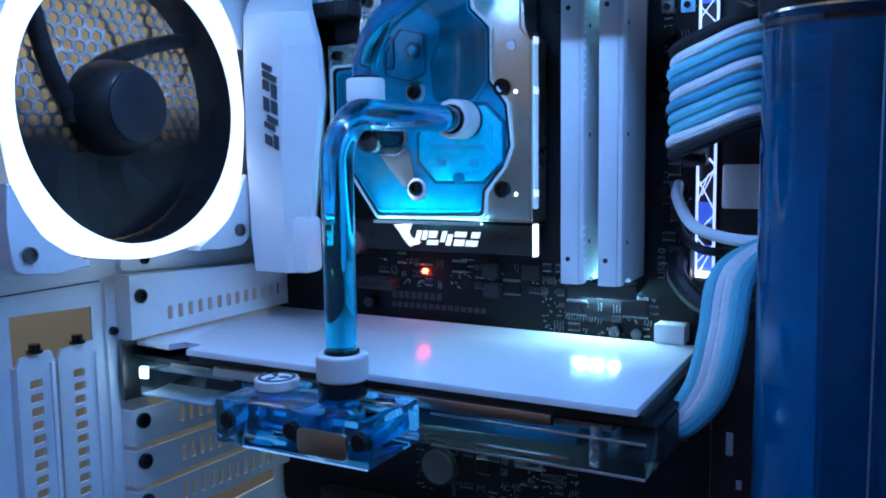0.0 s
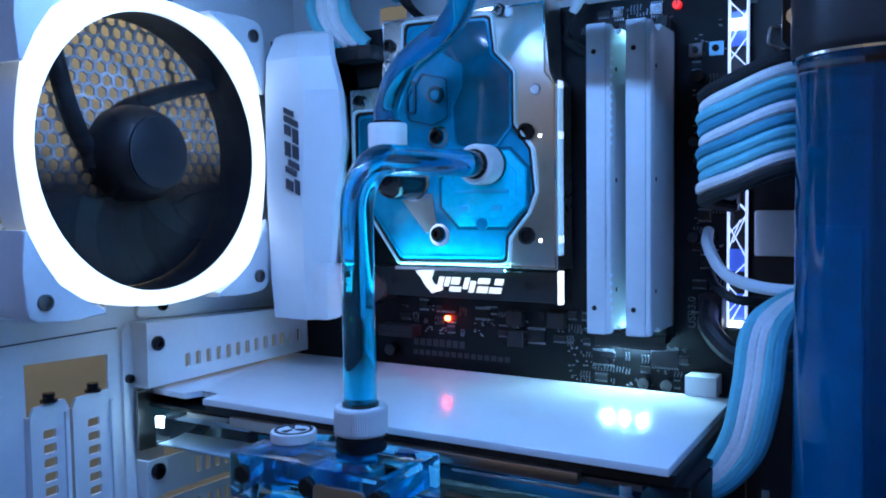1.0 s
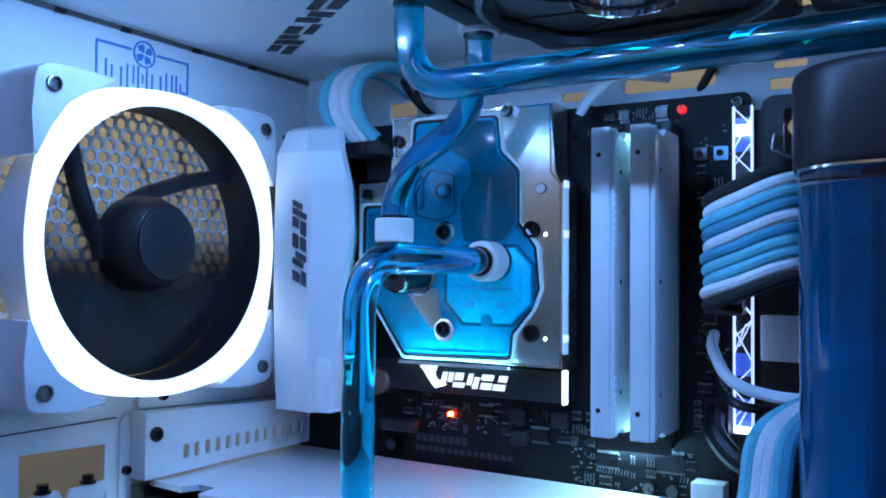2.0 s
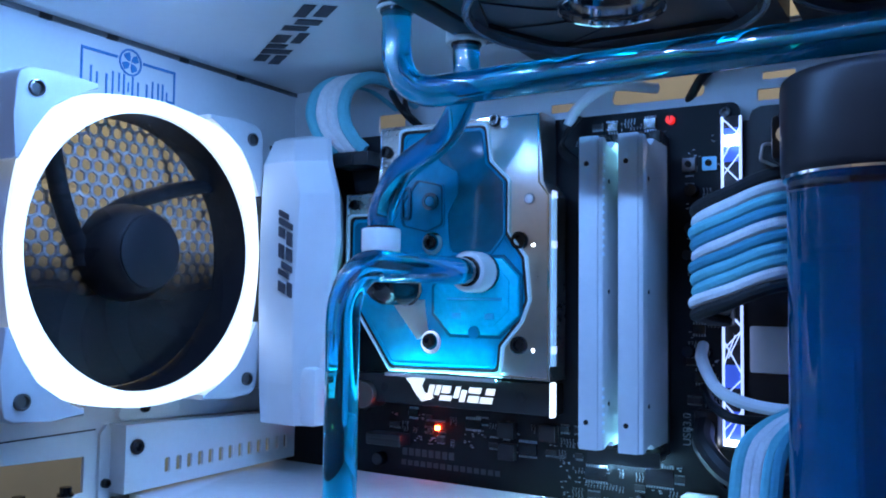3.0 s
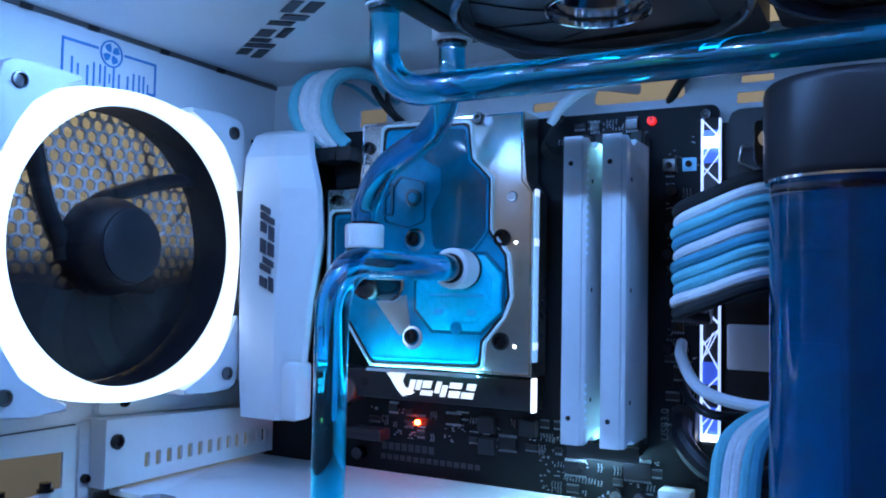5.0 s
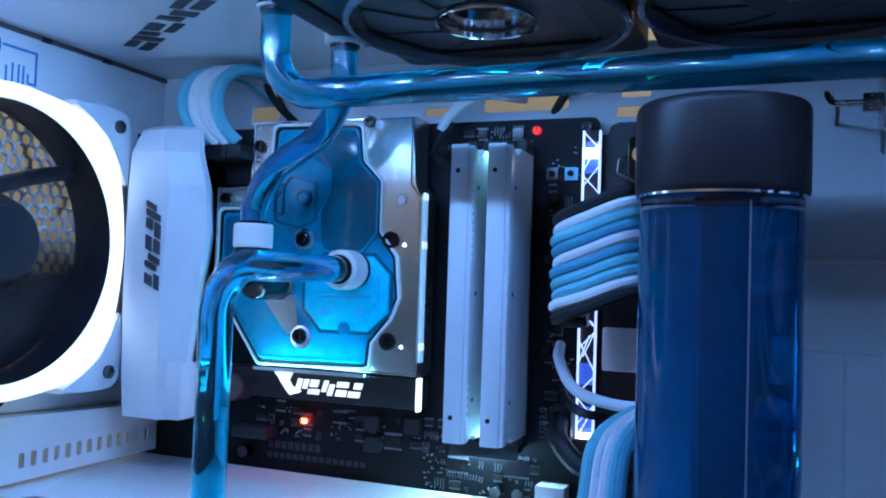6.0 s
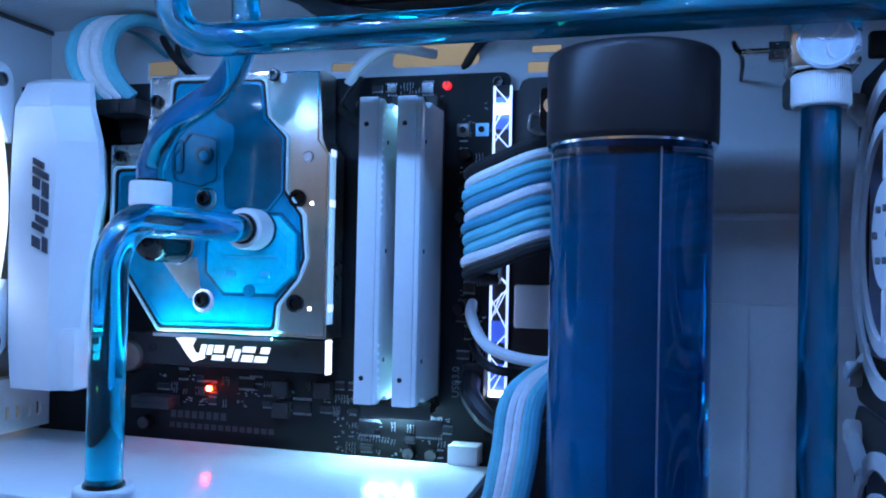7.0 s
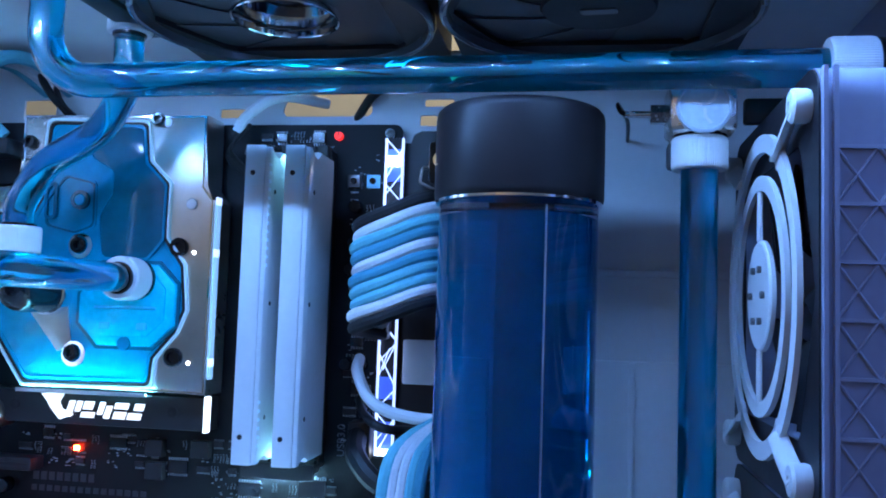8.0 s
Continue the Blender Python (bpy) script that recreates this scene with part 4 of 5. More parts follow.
part("moulded_loop", ring_prism(soft([(0.0985, 0.383), (0.1045, 0.383), (0.1045, 0.402), (0.0985, 0.398)], 0.002), soft([(0.0998, 0.3845), (0.1030, 0.3845), (0.1030, 0.3995), (0.0998, 0.397)], 0.001), "y", SY, SY - 0.0026), "coolant_deep", block)
for x, z, r in ((0.1652, 0.3712, 0.0043), (0.1652, 0.3218, 0.0043), (0.1515, 0.4300, 0.0031), (0.0880, 0.4195, 0.0031), (0.0680, 0.3925, 0.0028)):
    part("bolt", lathe((x, SY, z), (0, -1, 0), [(r, -0.001), (r, 0.0018), (r * 0.85, 0.0024), (r * 0.55, 0.0024), (r * 0.5, 0.0008), (r * 0.1, 0.0007)], 20), "black_gloss", block)
for x, z in ((0.1170, 0.3712), (0.1170, 0.3220)):
    b = part("bolt", lathe((x - 0.0006, SY, z), (0, -1, 0), [(0.0036, -0.001), (0.0036, 0.0030), (0.0030, 0.0034), (0.0018, 0.0034), (0.0016, 0.0015), (0.0003, 0.0014)], 20), "black_gloss", block)
    part("bolt_well", ring_prism(circle(x + 0.0008, z - 0.0004, 0.0058, 28), circle(x + 0.0004, z, 0.0042, 28), "y", SY, SY - 0.0026), "chrome", b)
part("end_screw", lathe((0.1700, SY, 0.3910), (0, -1, 0), [(0.0027, -0.001), (0.0027, 0.0004), (0.0022, 0.0008), (0.0003, 0.0008)], 20), "satin", block)
part("end_screw", lathe((0.1565, SY, 0.4285), (0, -1, 0), [(0.0024, -0.001), (0.0024, 0.0004), (0.0020, 0.0008), (0.0003, 0.0008)], 20), "satin", block)
for z in (0.3690, 0.3195):
    part("edge_diode", lathe((0.1722, SY, z), (0, -1, 0), [(0.0009, -0.0005), (0.0009, 0.0002), (0.0007, 0.0005), (0.0002, 0.0006)], 16), "led_white", block, "bright white diode")
part("light_edge", box((0.1812, -0.0203, 0.3125), (0.1822, -0.0160, 0.3925), 0.0003), "acrylic_lit", block, "blue glowing clear edge")
part("light_edge", box((0.1806, -0.0203, 0.2890), (0.1822, -0.0160, 0.3050), 0.0003), "led_edge", block, "white glowing edge")
for z in (0.3200, 0.3690, 0.3925):
    part("edge_spot", box((0.1813, -0.0207, z - 0.0018), (0.1823, -0.0158, z + 0.0018), 0.0003), "led_strip", block, "bright white spot")
# strip brightens the coolant; added lip hides it, added shelf blocks its reflection
part("light_stop_lip", box((0.0925, -0.0262, 0.3040), (0.1555, -0.0257, 0.3057), 0.0001), "satin", block)
part("light_stop_shelf", box((0.0925, -0.0257, 0.3040), (0.1555, -0.0195, 0.3045)), "satin", block)
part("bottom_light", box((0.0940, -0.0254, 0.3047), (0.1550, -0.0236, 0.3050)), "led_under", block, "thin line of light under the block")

skirt = thing("light_bar", 0.127, -0.008, 0.298, "black bar with a lit white emblem under the water block", "light bar")
part("bar", box((0.0640, -0.0120, 0.2885), (0.1790, 0.0, 0.3035), 0.0005), "black_plastic", skirt)
part("emblem", prism([(0.0965, 0.3020), (0.1085, 0.3035), (0.1060, 0.2985), (0.1075, 0.2955), (0.1135, 0.2930), (0.1065, 0.2905), (0.1035, 0.2935), (0.1010, 0.2965), (0.0995, 0.2990)],
                     "y", -0.0118, -0.0126), "led_letter", skirt)
plain_marks("lit_block", 5, (0.1090, -0.0118, 0.2920), (0.0385, 0, 0), (0.0022, 0, 0.0074), 0.14, (0, -0.0008, 0), "led_letter", skirt, 1)
for x in (0.0830, 0.1620):
    part("bar_screw", lathe((x, -0.0120, 0.2965), (0, -1, 0), [(0.0024, -0.001), (0.0024, 0.0003), (0.0012, 0.0004), (0.0003, 0.0001)], 18), "gasket", skirt)

# ---- cover over the rear sockets ----
cover = thing("socket_cover", 0.055, -0.02, 0.352, "white plastic cover over the rear sockets of the board", "cover")
bm = bmesh.new()
rows = []
# height, right edge, crease between front and bevel, depth of the front
for z, xr, crease, deep in ((0.2780, 0.0630, 0.0530, 0.0485), (0.2990, 0.0655, 0.0530, 0.0505), (0.3400, 0.0715, 0.0540, 0.0520), (0.3720, 0.0765, 0.0560, 0.0520),
                            (0.3960, 0.0745, 0.0565, 0.0515), (0.4130, 0.0690, 0.0510, 0.0505), (0.4260, 0.0620, 0.0450, 0.0430), (0.4290, 0.0610, 0.0440, 0.0360)):
    rows.append([bm.verts.new(p) for p in ((0.0285, 0.0, z), (0.0285, 0.003 - deep, z), (0.0300, -deep, z), (crease, -deep - 0.0008, z),
                                           (xr - 0.0012, 0.0060 - deep, z), (xr, 0.0085 - deep, z), (xr - 0.0300, 0.0, z))])
for a, b in zip(rows, rows[1:]):
    for k in range(6):
        bm.faces.new((a[k], a[k + 1], b[k + 1], b[k]))
bm.faces.new(rows[0])
bm.faces.new(rows[-1])
bmesh.ops.bevel(bm, geom=[e for e in bm.edges if len(e.link_faces) == 2 and e.calc_face_angle() > 0.12], offset=0.0008, segments=2, affect="EDGES", profile=0.5)
part("shell", bm, "white_cover", cover, smooth=False)
part("side_foot", box((0.0560, -0.0500, 0.2782), (0.0670, -0.0360, 0.3080), 0.003), "white_cover", cover)
plain_marks("plain_bar", 5, (0.0530, -0.0490, 0.3425), (-0.0006, 0, 0.0430), (-0.0088, 0, 0.0040), 0.16, (0, -0.0046, 0), "print_grey", cover, 2)
part("side_strip", box((0.0278, -0.044, 0.2790), (0.0285, -0.005, 0.4240)), "black_plastic", cover)

# ---- tubes ----
GROUP = "coolant tubes"
tube = thing("coolant_tube", 0.149, -0.136, 0.262, "bent clear tube of blue coolant between block and card", "tube", GROUP)
line = rounded([(0.1475, -0.0400, 0.356), (0.149, -0.136, 0.3555), (0.149, -0.136, 0.2610)], 0.021, 14)
pipe = part("pipe", sweep(line, 0.0063, n=28), "acrylic_pipe", tube, "clear acrylic pipe")
part("coolant", sweep(shortened(line), 0.0063 - 0.0006, n=24), "coolant_tube", pipe, "blue coolant")
fitting((0.1055, -0.0500, 0.3550), (0, 0, 1), 0.0094, 0.0115, 0.0100, "white knurled fitting on a black elbow at the water block")
elbow = thing("elbow_joint", 0.1055, -0.04, 0.350, "black glossy elbow joint screwed into the water block", "fitting")
part("body", sweep(rounded([(0.1055, -0.0220, 0.3480), (0.1055, -0.0500, 0.3480), (0.1055, -0.0500, 0.3560)], 0.006, 8), 0.0082, n=24), "black_gloss", elbow)
part("ring", lathe((0.1055, -0.0215, 0.3480), (0, -1, 0), [(0.0092, 0), (0.0092, 0.006), (0.0084, 0.0065)], 28), "chrome", elbow)
tube = thing("coolant_tube", 0.1055, -0.05, 0.372, "curved clear tube of blue coolant rising to the radiator", "tube", GROUP)
line = smooth_path([(0.1055, -0.05, 0.3755), (0.1060, -0.05, 0.387), (0.1165, -0.049, 0.404), (0.1385, -0.048, 0.4185), (0.1505, -0.05, 0.437), (0.1525, -0.052, 0.459)], 10)
pipe = part("pipe", sweep(line, 0.0063, n=28), "acrylic_pipe", tube, "clear acrylic pipe")
part("coolant", sweep(shortened(line), 0.0063 - 0.0006, n=24), "coolant_tube", pipe, "blue coolant")
fitting((0.1525, -0.052, 0.4720), (0, 0, -1), 0.0094, 0.0105, 0.0020, "white tube fitting under the radiator")
tube = thing("coolant_tube", 0.30, -0.095, 0.428, "long clear tube of blue coolant under the radiator", "tube", GROUP)
line = rounded([(0.1430, -0.095, 0.4640), (0.1430, -0.095, 0.4270), (0.4225, -0.095, 0.4285)], 0.020, 14)
pipe = part("pipe", sweep(line, 0.0064, n=28), "acrylic_pipe", tube, "clear acrylic pipe")
part("coolant", sweep(shortened(line), 0.0064 - 0.0006, n=24), "coolant_tube", pipe, "blue coolant")
fitting((0.1430, -0.095, 0.4665), (0, 0, -1), 0.0085, 0.0012, 0.0015, "black tube fitting under the top panel")
fitting((0.4400, -0.095, 0.4286), (-1, 0, 0), 0.0098, 0.0145, 0.0040, "white tube fitting at the end of the long tube", neck=False)
tube = thing("coolant_tube", 0.384, -0.08, 0.05, "upright clear tube of blue coolant beside the reservoir", "tube", GROUP)
line = [Vector((0.384, -0.08, 0.0)), Vector((0.384, -0.08, 0.2)), Vector((0.384, -0.08, 0.3985))]
pipe = part("pipe", sweep(line, 0.0064, n=28), "acrylic_pipe", tube, "clear acrylic pipe")
part("coolant", sweep(shortened(line), 0.0064 - 0.0006, n=24), "coolant_dim", pipe, "blue coolant")
fitting((0.384, -0.080, 0.4095), (0, 0, -1), 0.0096, 0.0112, 0.0012, "white tube fitting under the clear corner block", neck=False)

# ---- corner block with emblem ----
cb = thing("corner_block", 0.384, -0.08, 0.418, "chrome corner joint with a round emblem above the upright tube", "fitting")
part("body", box((0.3728, -0.0900, 0.4090), (0.3952, -0.0680, 0.4275), 0.0022), "nickel", cb)
part("rim", lathe((0.384, -0.0895, 0.4172), (0, -1, 0), [(0.0092, 0), (0.0092, 0.0020), (0.0082, 0.0024), (0.0079, 0.0014), (0.001, 0.0014)], 36), "frost_white", cb)
for a in (0.6, 2.7, 4.8):
    part("emblem_bar", prism([(0.384 + r * math.cos(a + s), 0.4172 + r * math.sin(a + s)) for r, s in ((0.0010, -0.5), (0.0040, -0.10), (0.0064, 0.18), (0.0064, 0.36), (0.0038, 0.16), (0.0010, 0.5))],
                             "y", -0.0908, -0.0914), "satin", cb)
part("side_nut", rod((0.3700, -0.079, 0.4170), "x", 0.0055, 0.0036, n=6), "nickel", cb)
part("arm", box((0.4, -0.075, 0.415), (0.4520, -0.070, 0.424), 0.001), "black_plastic", cb)
part("back_arm", box((0.381, -0.068, 0.412), (0.392, 0.0085, 0.424), 0.002), "black_plastic", cb)
probe = thing("sensor_plug", 0.36, -0.079, 0.418, "thin metal sensor plug with a black wire", "sensor")
part("pin", rod((0.3630, -0.079, 0.4172), "x", 0.0090, 0.0012, n=12), "nickel", probe)
part("wire", sweep(smooth_path([(0.3590, -0.079, 0.4172), (0.3570, -0.078, 0.4185), (0.3565, -0.070, 0.4230), (0.362, -0.03, 0.4260), (0.364, 0.0080, 0.4260)], 8), 0.0008, n=8), "cable_black", probe)

# ---- reservoir ----
RX, RY, RR = 0.3215, -0.075, 0.0286
res = thing("reservoir", RX, RY, 0.0, "tall clear cylinder reservoir full of dark blue coolant, black cap", "reservoir")
tank = part("tank", lathe((RX, RY, 0.0), "z", [(RR - 0.001, 0.039), (RR, 0.04), (RR, 0.3840), (RR - 0.001, 0.3845)], 180), "res_glass", res, "clear cylinder wall")
part("coolant", lathe((RX, RY, 0.0), "z", [(RR - 0.0035, 0.041), (RR - 0.003, 0.042), (RR - 0.003, 0.3795), (RR - 0.0035, 0.3800)], 180), "coolant_res", tank, "dark blue coolant")
# thin pale upright rod just inside the tank wall
part("fine_line", rod((RX + 0.39 * RR, RY - 0.905 * RR, 0.212), "z", 0.340, 0.00034, n=8), "clip_white", tank, "fine pale upright line")
part("foot", lathe((RX, RY, 0.0), "z", [(0.0300, 0.0), (0.0300, 0.038), (0.0290, 0.0395)], 48), "dark_cap", res)
part("cap", lathe((RX, RY, 0.0), "z", [(0.0296, 0.3852), (0.0303, 0.3862), (0.0305, 0.3880), (0.0305, 0.4150), (0.0301, 0.4170), (0.0290, 0.4182), (0.010, 0.4184)], 72), "dark_cap", res, "black satin cap")
part("metal_ring", lathe((RX, RY, 0.0), "z", [(0.0290, 0.3842), (0.0299, 0.3844), (0.0299, 0.3853), (0.0290, 0.3855)], 72), "chrome", res, "thin bright metal ring")
clamp = thing("reservoir_clamp", 0.298, -0.045, 0.404, "black plastic clamp that holds the reservoir to the tray", "clamp")
part("strap", box((0.2850, -0.060, 0.3950), (0.2950, 0.0084, 0.4120), 0.002), "black_plastic", clamp)
part("bolt", rod((0.2905, -0.0610, 0.4040), "y", 0.004, 0.0032, n=16), "chrome", clamp)
lug = thing("wire_hook", 0.276, 0.0, 0.407, "thin bent brass wire hook on the tray", "hook")
part("wire", sweep(rounded([(0.2860, 0.004, 0.4120), (0.2715, 0.0, 0.4120), (0.2705, 0.0, 0.4050), (0.2850, 0.002, 0.3980)], 0.0015, 5), 0.0007, n=8), "copper_bar", lug)
cover2 = thing("tray_cover", 0.275, 0.004, 0.30, "black plastic cable opening with a pale panel in it", "grommet")
part("rubber", ring_prism(slot(0.288, 0.355, 0.046, 0.150, 0.005), slot(0.288, 0.355, 0.036, 0.138, 0.004), "y", 0.0084, 0.0050), "black_plastic", cover2)
part("dark_sheet", box((0.2624, 0.0040, 0.1400), (0.3205, 0.0070, 0.4240)), "black_plastic", cover2)
part("label", box((0.2690, 0.0034, 0.1960), (0.2722, 0.0040, 0.2070)), "clip_white", cover2, "small pale label")
part("label", box((0.2740, 0.0034, 0.1800), (0.2765, 0.0040, 0.1845)), "clip_white", cover2, "small pale label")
part("pale_panel", box((0.2655, -0.0010, 0.3130), (0.3000, 0.0038, 0.3330), 0.001), "white_paint", cover2)


# ---- cables ----
def cable(path, r, material, name="cable", label="", category="cable", group="", parent=None, n=10):
    bm = sweep(smooth_path(path, 7), r, n=n)
    ob = part(name, bm, material, parent)
    return ob if parent else tagged(ob, label, category, group)


LOOK = {"sleeve_black": "black", "sleeve_white": "white", "sleeve_blue": "light blue", "sleeve_deep": "deep blue"}
order = ["sleeve_black", "sleeve_white", "sleeve_blue", "sleeve_deep", "sleeve_white", "sleeve_deep", "sleeve_blue", "sleeve_blue", "sleeve_white", "sleeve_black"]
for k, m in enumerate(order):
    z, o = 0.3785 - 0.0046 * k, 0.0008 * math.sin(2.1 * k)
    cable([(0.2580, -0.010, z - 0.002), (0.2530, -0.030 + o, z), (0.2555 + o, -0.0480, z + 0.0015), (0.2690, -0.0560, z + 0.0060), (0.2860, -0.0540, z + 0.0125), (0.3000, -0.030, z + 0.014), (0.3080, 0.012, z + 0.010)],
          0.0027, m, "sleeved_cable", LOOK[m] + " woven sleeved cable of the main board plug", "cable", "main power cables")
for k, m in enumerate(["sleeve_blue", "sleeve_white", "sleeve_white", "sleeve_blue", "sleeve_deep"]):
    o = 0.0029 * k
    cable([(0.3000 + o * 0.3, 0.012, 0.306 - o * 0.3), (0.2900 + o * 0.6, -0.030, 0.3020 - o * 0.1), (0.2760 + o, -0.060 + o * 0.2, 0.2920 - o * 0.10), (0.2735 + o * 1.05, -0.070, 0.270 - o * 0.2),
           (0.2705 + o * 0.9, -0.074, 0.2520 - o * 0.45), (0.2640 + o * 0.55, -0.076, 0.2395 - o * 0.55), (0.2590 + o * 0.2, -0.077, 0.2375 - o * 0.70)],
          0.0028, m, "sleeved_cable", LOOK[m] + " woven sleeved cable bending down to the card", "cable", "card power cables")
for k, m in enumerate(["sleeve_blue", "sleeve_white", "sleeve_white", "sleeve_blue"]):
    cable([(0.0750 + 0.004 * k, 0.012, 0.4500), (0.0660 + 0.005 * k, -0.006, 0.4600), (0.0560 + 0.0066 * k, -0.0210, 0.4605), (0.0490 + 0.0070 * k, -0.0295, 0.4540), (0.0465 + 0.0072 * k, -0.0325, 0.4430),
           (0.0495 + 0.0068 * k, -0.0320, 0.4330), (0.0560 + 0.0060 * k, -0.0300, 0.4255), (0.0620 + 0.0055 * k, -0.0275, 0.4205)],
          0.0034, m, "sleeved_cable", LOOK[m] + " woven sleeved cable looping into the board corner", "cable", "processor power cables")
cpu_plug = thing("power_plug", 0.070, -0.012, 0.418, "black power plug of the processor cables on the board", "plug")
part("body", box((0.0600, -0.0310, 0.4120), (0.0830, -0.0118, 0.4195), 0.0008), "black_plastic", cpu_plug)
part("clip", box((0.0690, -0.0322, 0.4125), (0.0740, -0.0308, 0.4180), 0.0004), "black_plastic", cpu_plug)
cable([(0.2475, -0.008, 0.3240), (0.2515, -0.026, 0.3190), (0.2600, -0.034, 0.3080), (0.2740, -0.036, 0.3030), (0.2920, -0.030, 0.3015), (0.3050, 0.012, 0.3010)], 0.0025, "white_plastic", "white_lead",
      "smooth white lead plugged into the board edge")
cable([(0.2480, -0.008, 0.2900), (0.2520, -0.024, 0.2830), (0.2640, -0.028, 0.2730), (0.2820, -0.020, 0.2700), (0.3030, 0.012, 0.280)], 0.0045, "cable_black", "thick_lead", "thick black round lead from the board socket")
cable([(0.2480, -0.008, 0.3060), (0.2560, -0.024, 0.3000), (0.2700, -0.028, 0.2960), (0.3040, 0.012, 0.2950)], 0.0020, "cable_black", "black_lead", "thin black lead beside the white one")
cable([(0.2215, 0.012, 0.4450), (0.2040, -0.006, 0.4440), (0.1910, -0.012, 0.4340), (0.1860, -0.012, 0.4260)], 0.0026, "white_plastic", "white_lead", "flat white lead over the top of the board")
for k in range(4):
    cable([(0.1880 + 0.0012 * k, -0.010, 0.4300), (0.1850, -0.012 - 0.001 * k, 0.4220 - 0.001 * k), (0.1800 + 0.0012 * k, -0.008, 0.4150), (0.1850 + 0.002 * k, -0.001, 0.4080)], 0.0008, "cable_black", "fan_wire", "thin black wire at the top of the board", "cable", "fan wires")
for k in range(3):
    cable([(0.0350, -0.018 + 0.004 * k, 0.4260), (0.0420, -0.024 + 0.005 * k, 0.4310 + 0.001 * k), (0.0580, -0.020, 0.4315 - 0.001 * k), (0.0660, -0.010, 0.4290)], 0.0011, "cable_black", "fan_wire", "thin black wire behind the white cover", "cable", "fan wires")
cable([(0.0720, 0.012, 0.4640), (0.0790, -0.004, 0.4560), (0.0890, -0.008, 0.4440), (0.0930, 0.004, 0.4360)], 0.0019, "cable_black", "black_lead", "black lead crossing the tray opening")
cable([(0.0880, 0.008, 0.4650), (0.0880, -0.004, 0.4520), (0.0920, -0.006, 0.4420), (0.0960, 0.004, 0.4350)], 0.0015, "cable_black", "black_lead", "black lead crossing the tray opening")
cable([(0.236, 0.011, 0.4360), (0.246, 0.004, 0.4470), (0.2560, 0.012, 0.4560)], 0.0022, "cable_black", "black_lead", "black lead behind the tray opening")


# ---- fans ----
def blades(at, axis, count, r0, r1, h0, h1, lean, span, n=7, thick=0.0010):
    """Curved, twisted fan blades, one bmesh each, round an axis."""
    turn = Matrix.Translation(at) @ AX[axis]
    out = []
    for b in range(count):
        bm = bmesh.new()
        grid = []
        for i in range(n + 1):
            r = r0 + (r1 - r0) * i / n
            mid = 2 * math.pi * b / count + lean * (i / n) ** 1.4
            wide = span * (0.8 + 0.35 * math.sin(math.pi * i / n * 0.8))
            row = []
            for j in range(5):
                s = j / 4 - 0.5
                row.append([bm.verts.new(turn @ Vector((r * math.cos(mid + s * wide), r * math.sin(mid + s * wide), h0 + (h1 - h0) * (j / 4) + d))) for d in (-thick / 2, thick / 2)])
            grid.append(row)
        for i in range(n):
            for j in range(4):
                for d in (0, 1):
                    bm.faces.new((grid[i][j][d], grid[i + 1][j][d], grid[i + 1][j + 1][d], grid[i][j + 1][d]))
        for i in range(n):
            for j in (0, 4):
                bm.faces.new((grid[i][j][0], grid[i + 1][j][0], grid[i + 1][j][1], grid[i][j][1]))
        for j in range(4):
            for i in (0, n):
                bm.faces.new((grid[i][j][0], grid[i][j + 1][0], grid[i][j + 1][1], grid[i][j][1]))
        out.append(bm)
    return out


fan = thing("exhaust_fan", 0.0, FY, FZ, "white fan with a glowing white ring in front of the grille", "fan")
part("housing", ring_prism(circle(FY, FZ, 0.0690, 72), circle(FY, FZ, 0.0640, 72), "x", 0.0006, 0.0240), "white_plastic", fan)
part("bore", ring_prism(circle(FY, FZ, 0.0640, 72), circle(FY, FZ, 0.0632, 72), "x", 0.0006, 0.0233), "fan_black", fan)
glow = []
for k in range(96):
    a = 2 * math.pi * k / 96
    near = abs(math.sin(2 * a))
    glow.append((FY + (0.0703 + 0.0075 * near ** 3) * math.cos(a), FZ + (0.0703 + 0.0075 * near ** 3) * math.sin(a)))
part("light_ring", ring_prism(glow, circle(FY, FZ, 0.0634, 96), "x", 0.0235, 0.0262), "led_ring", fan, "glowing white ring")
for sy in (-1, 1):
    for sz in (-1, 1):
        c = Vector((FY + sy * 0.070, FZ + sz * 0.070))
        pts = [(FY + sy * p, FZ + sz * q) for p, q in ((0.0330, 0.0680), (0.0450, 0.0635), (0.0545, 0.0560), (0.0560, 0.0545), (0.0635, 0.0450), (0.0680, 0.0330), (0.0705, 0.0330),
                                                       (0.0712, 0.0500), (0.0705, 0.0640), (0.0690, 0.0680), (0.0650, 0.0705), (0.0500, 0.0712), (0.0330, 0.0705))]
        pad = part("corner_pad", prism(pts, "x", 0.0006, 0.0285 if (sy, sz) == (-1, 1) else 0.0270, 0.0008), "white_plastic", fan)
        h = Vector((0.0285 if (sy, sz) == (-1, 1) else 0.0270, FY + sy * 0.06225, FZ + sz * 0.06225))
        part("screw_hole", lathe(h, (1, 0, 0), [(0.0034, -0.002), (0.0034, 0.0014), (0.0026, 0.0016), (0.0024, 0.0002), (0.0003, 0.0002)], 20), "gun_metal", pad)
part("hub", lathe((0.0, FY, FZ), (1, 0, 0), [(0.0228, 0.0032), (0.0230, 0.0080), (0.0222, 0.0150), (0.0185, 0.0235), (0.0172, 0.0248), (0.001, 0.0249)], 48), "fan_black", fan)
part("hub_face", lathe((0.0247, FY, FZ), (1, 0, 0), [(0.0168, 0), (0.0166, 0.0010), (0.0158, 0.0014), (0.001, 0.0014)], 40), "fan_hub", fan)
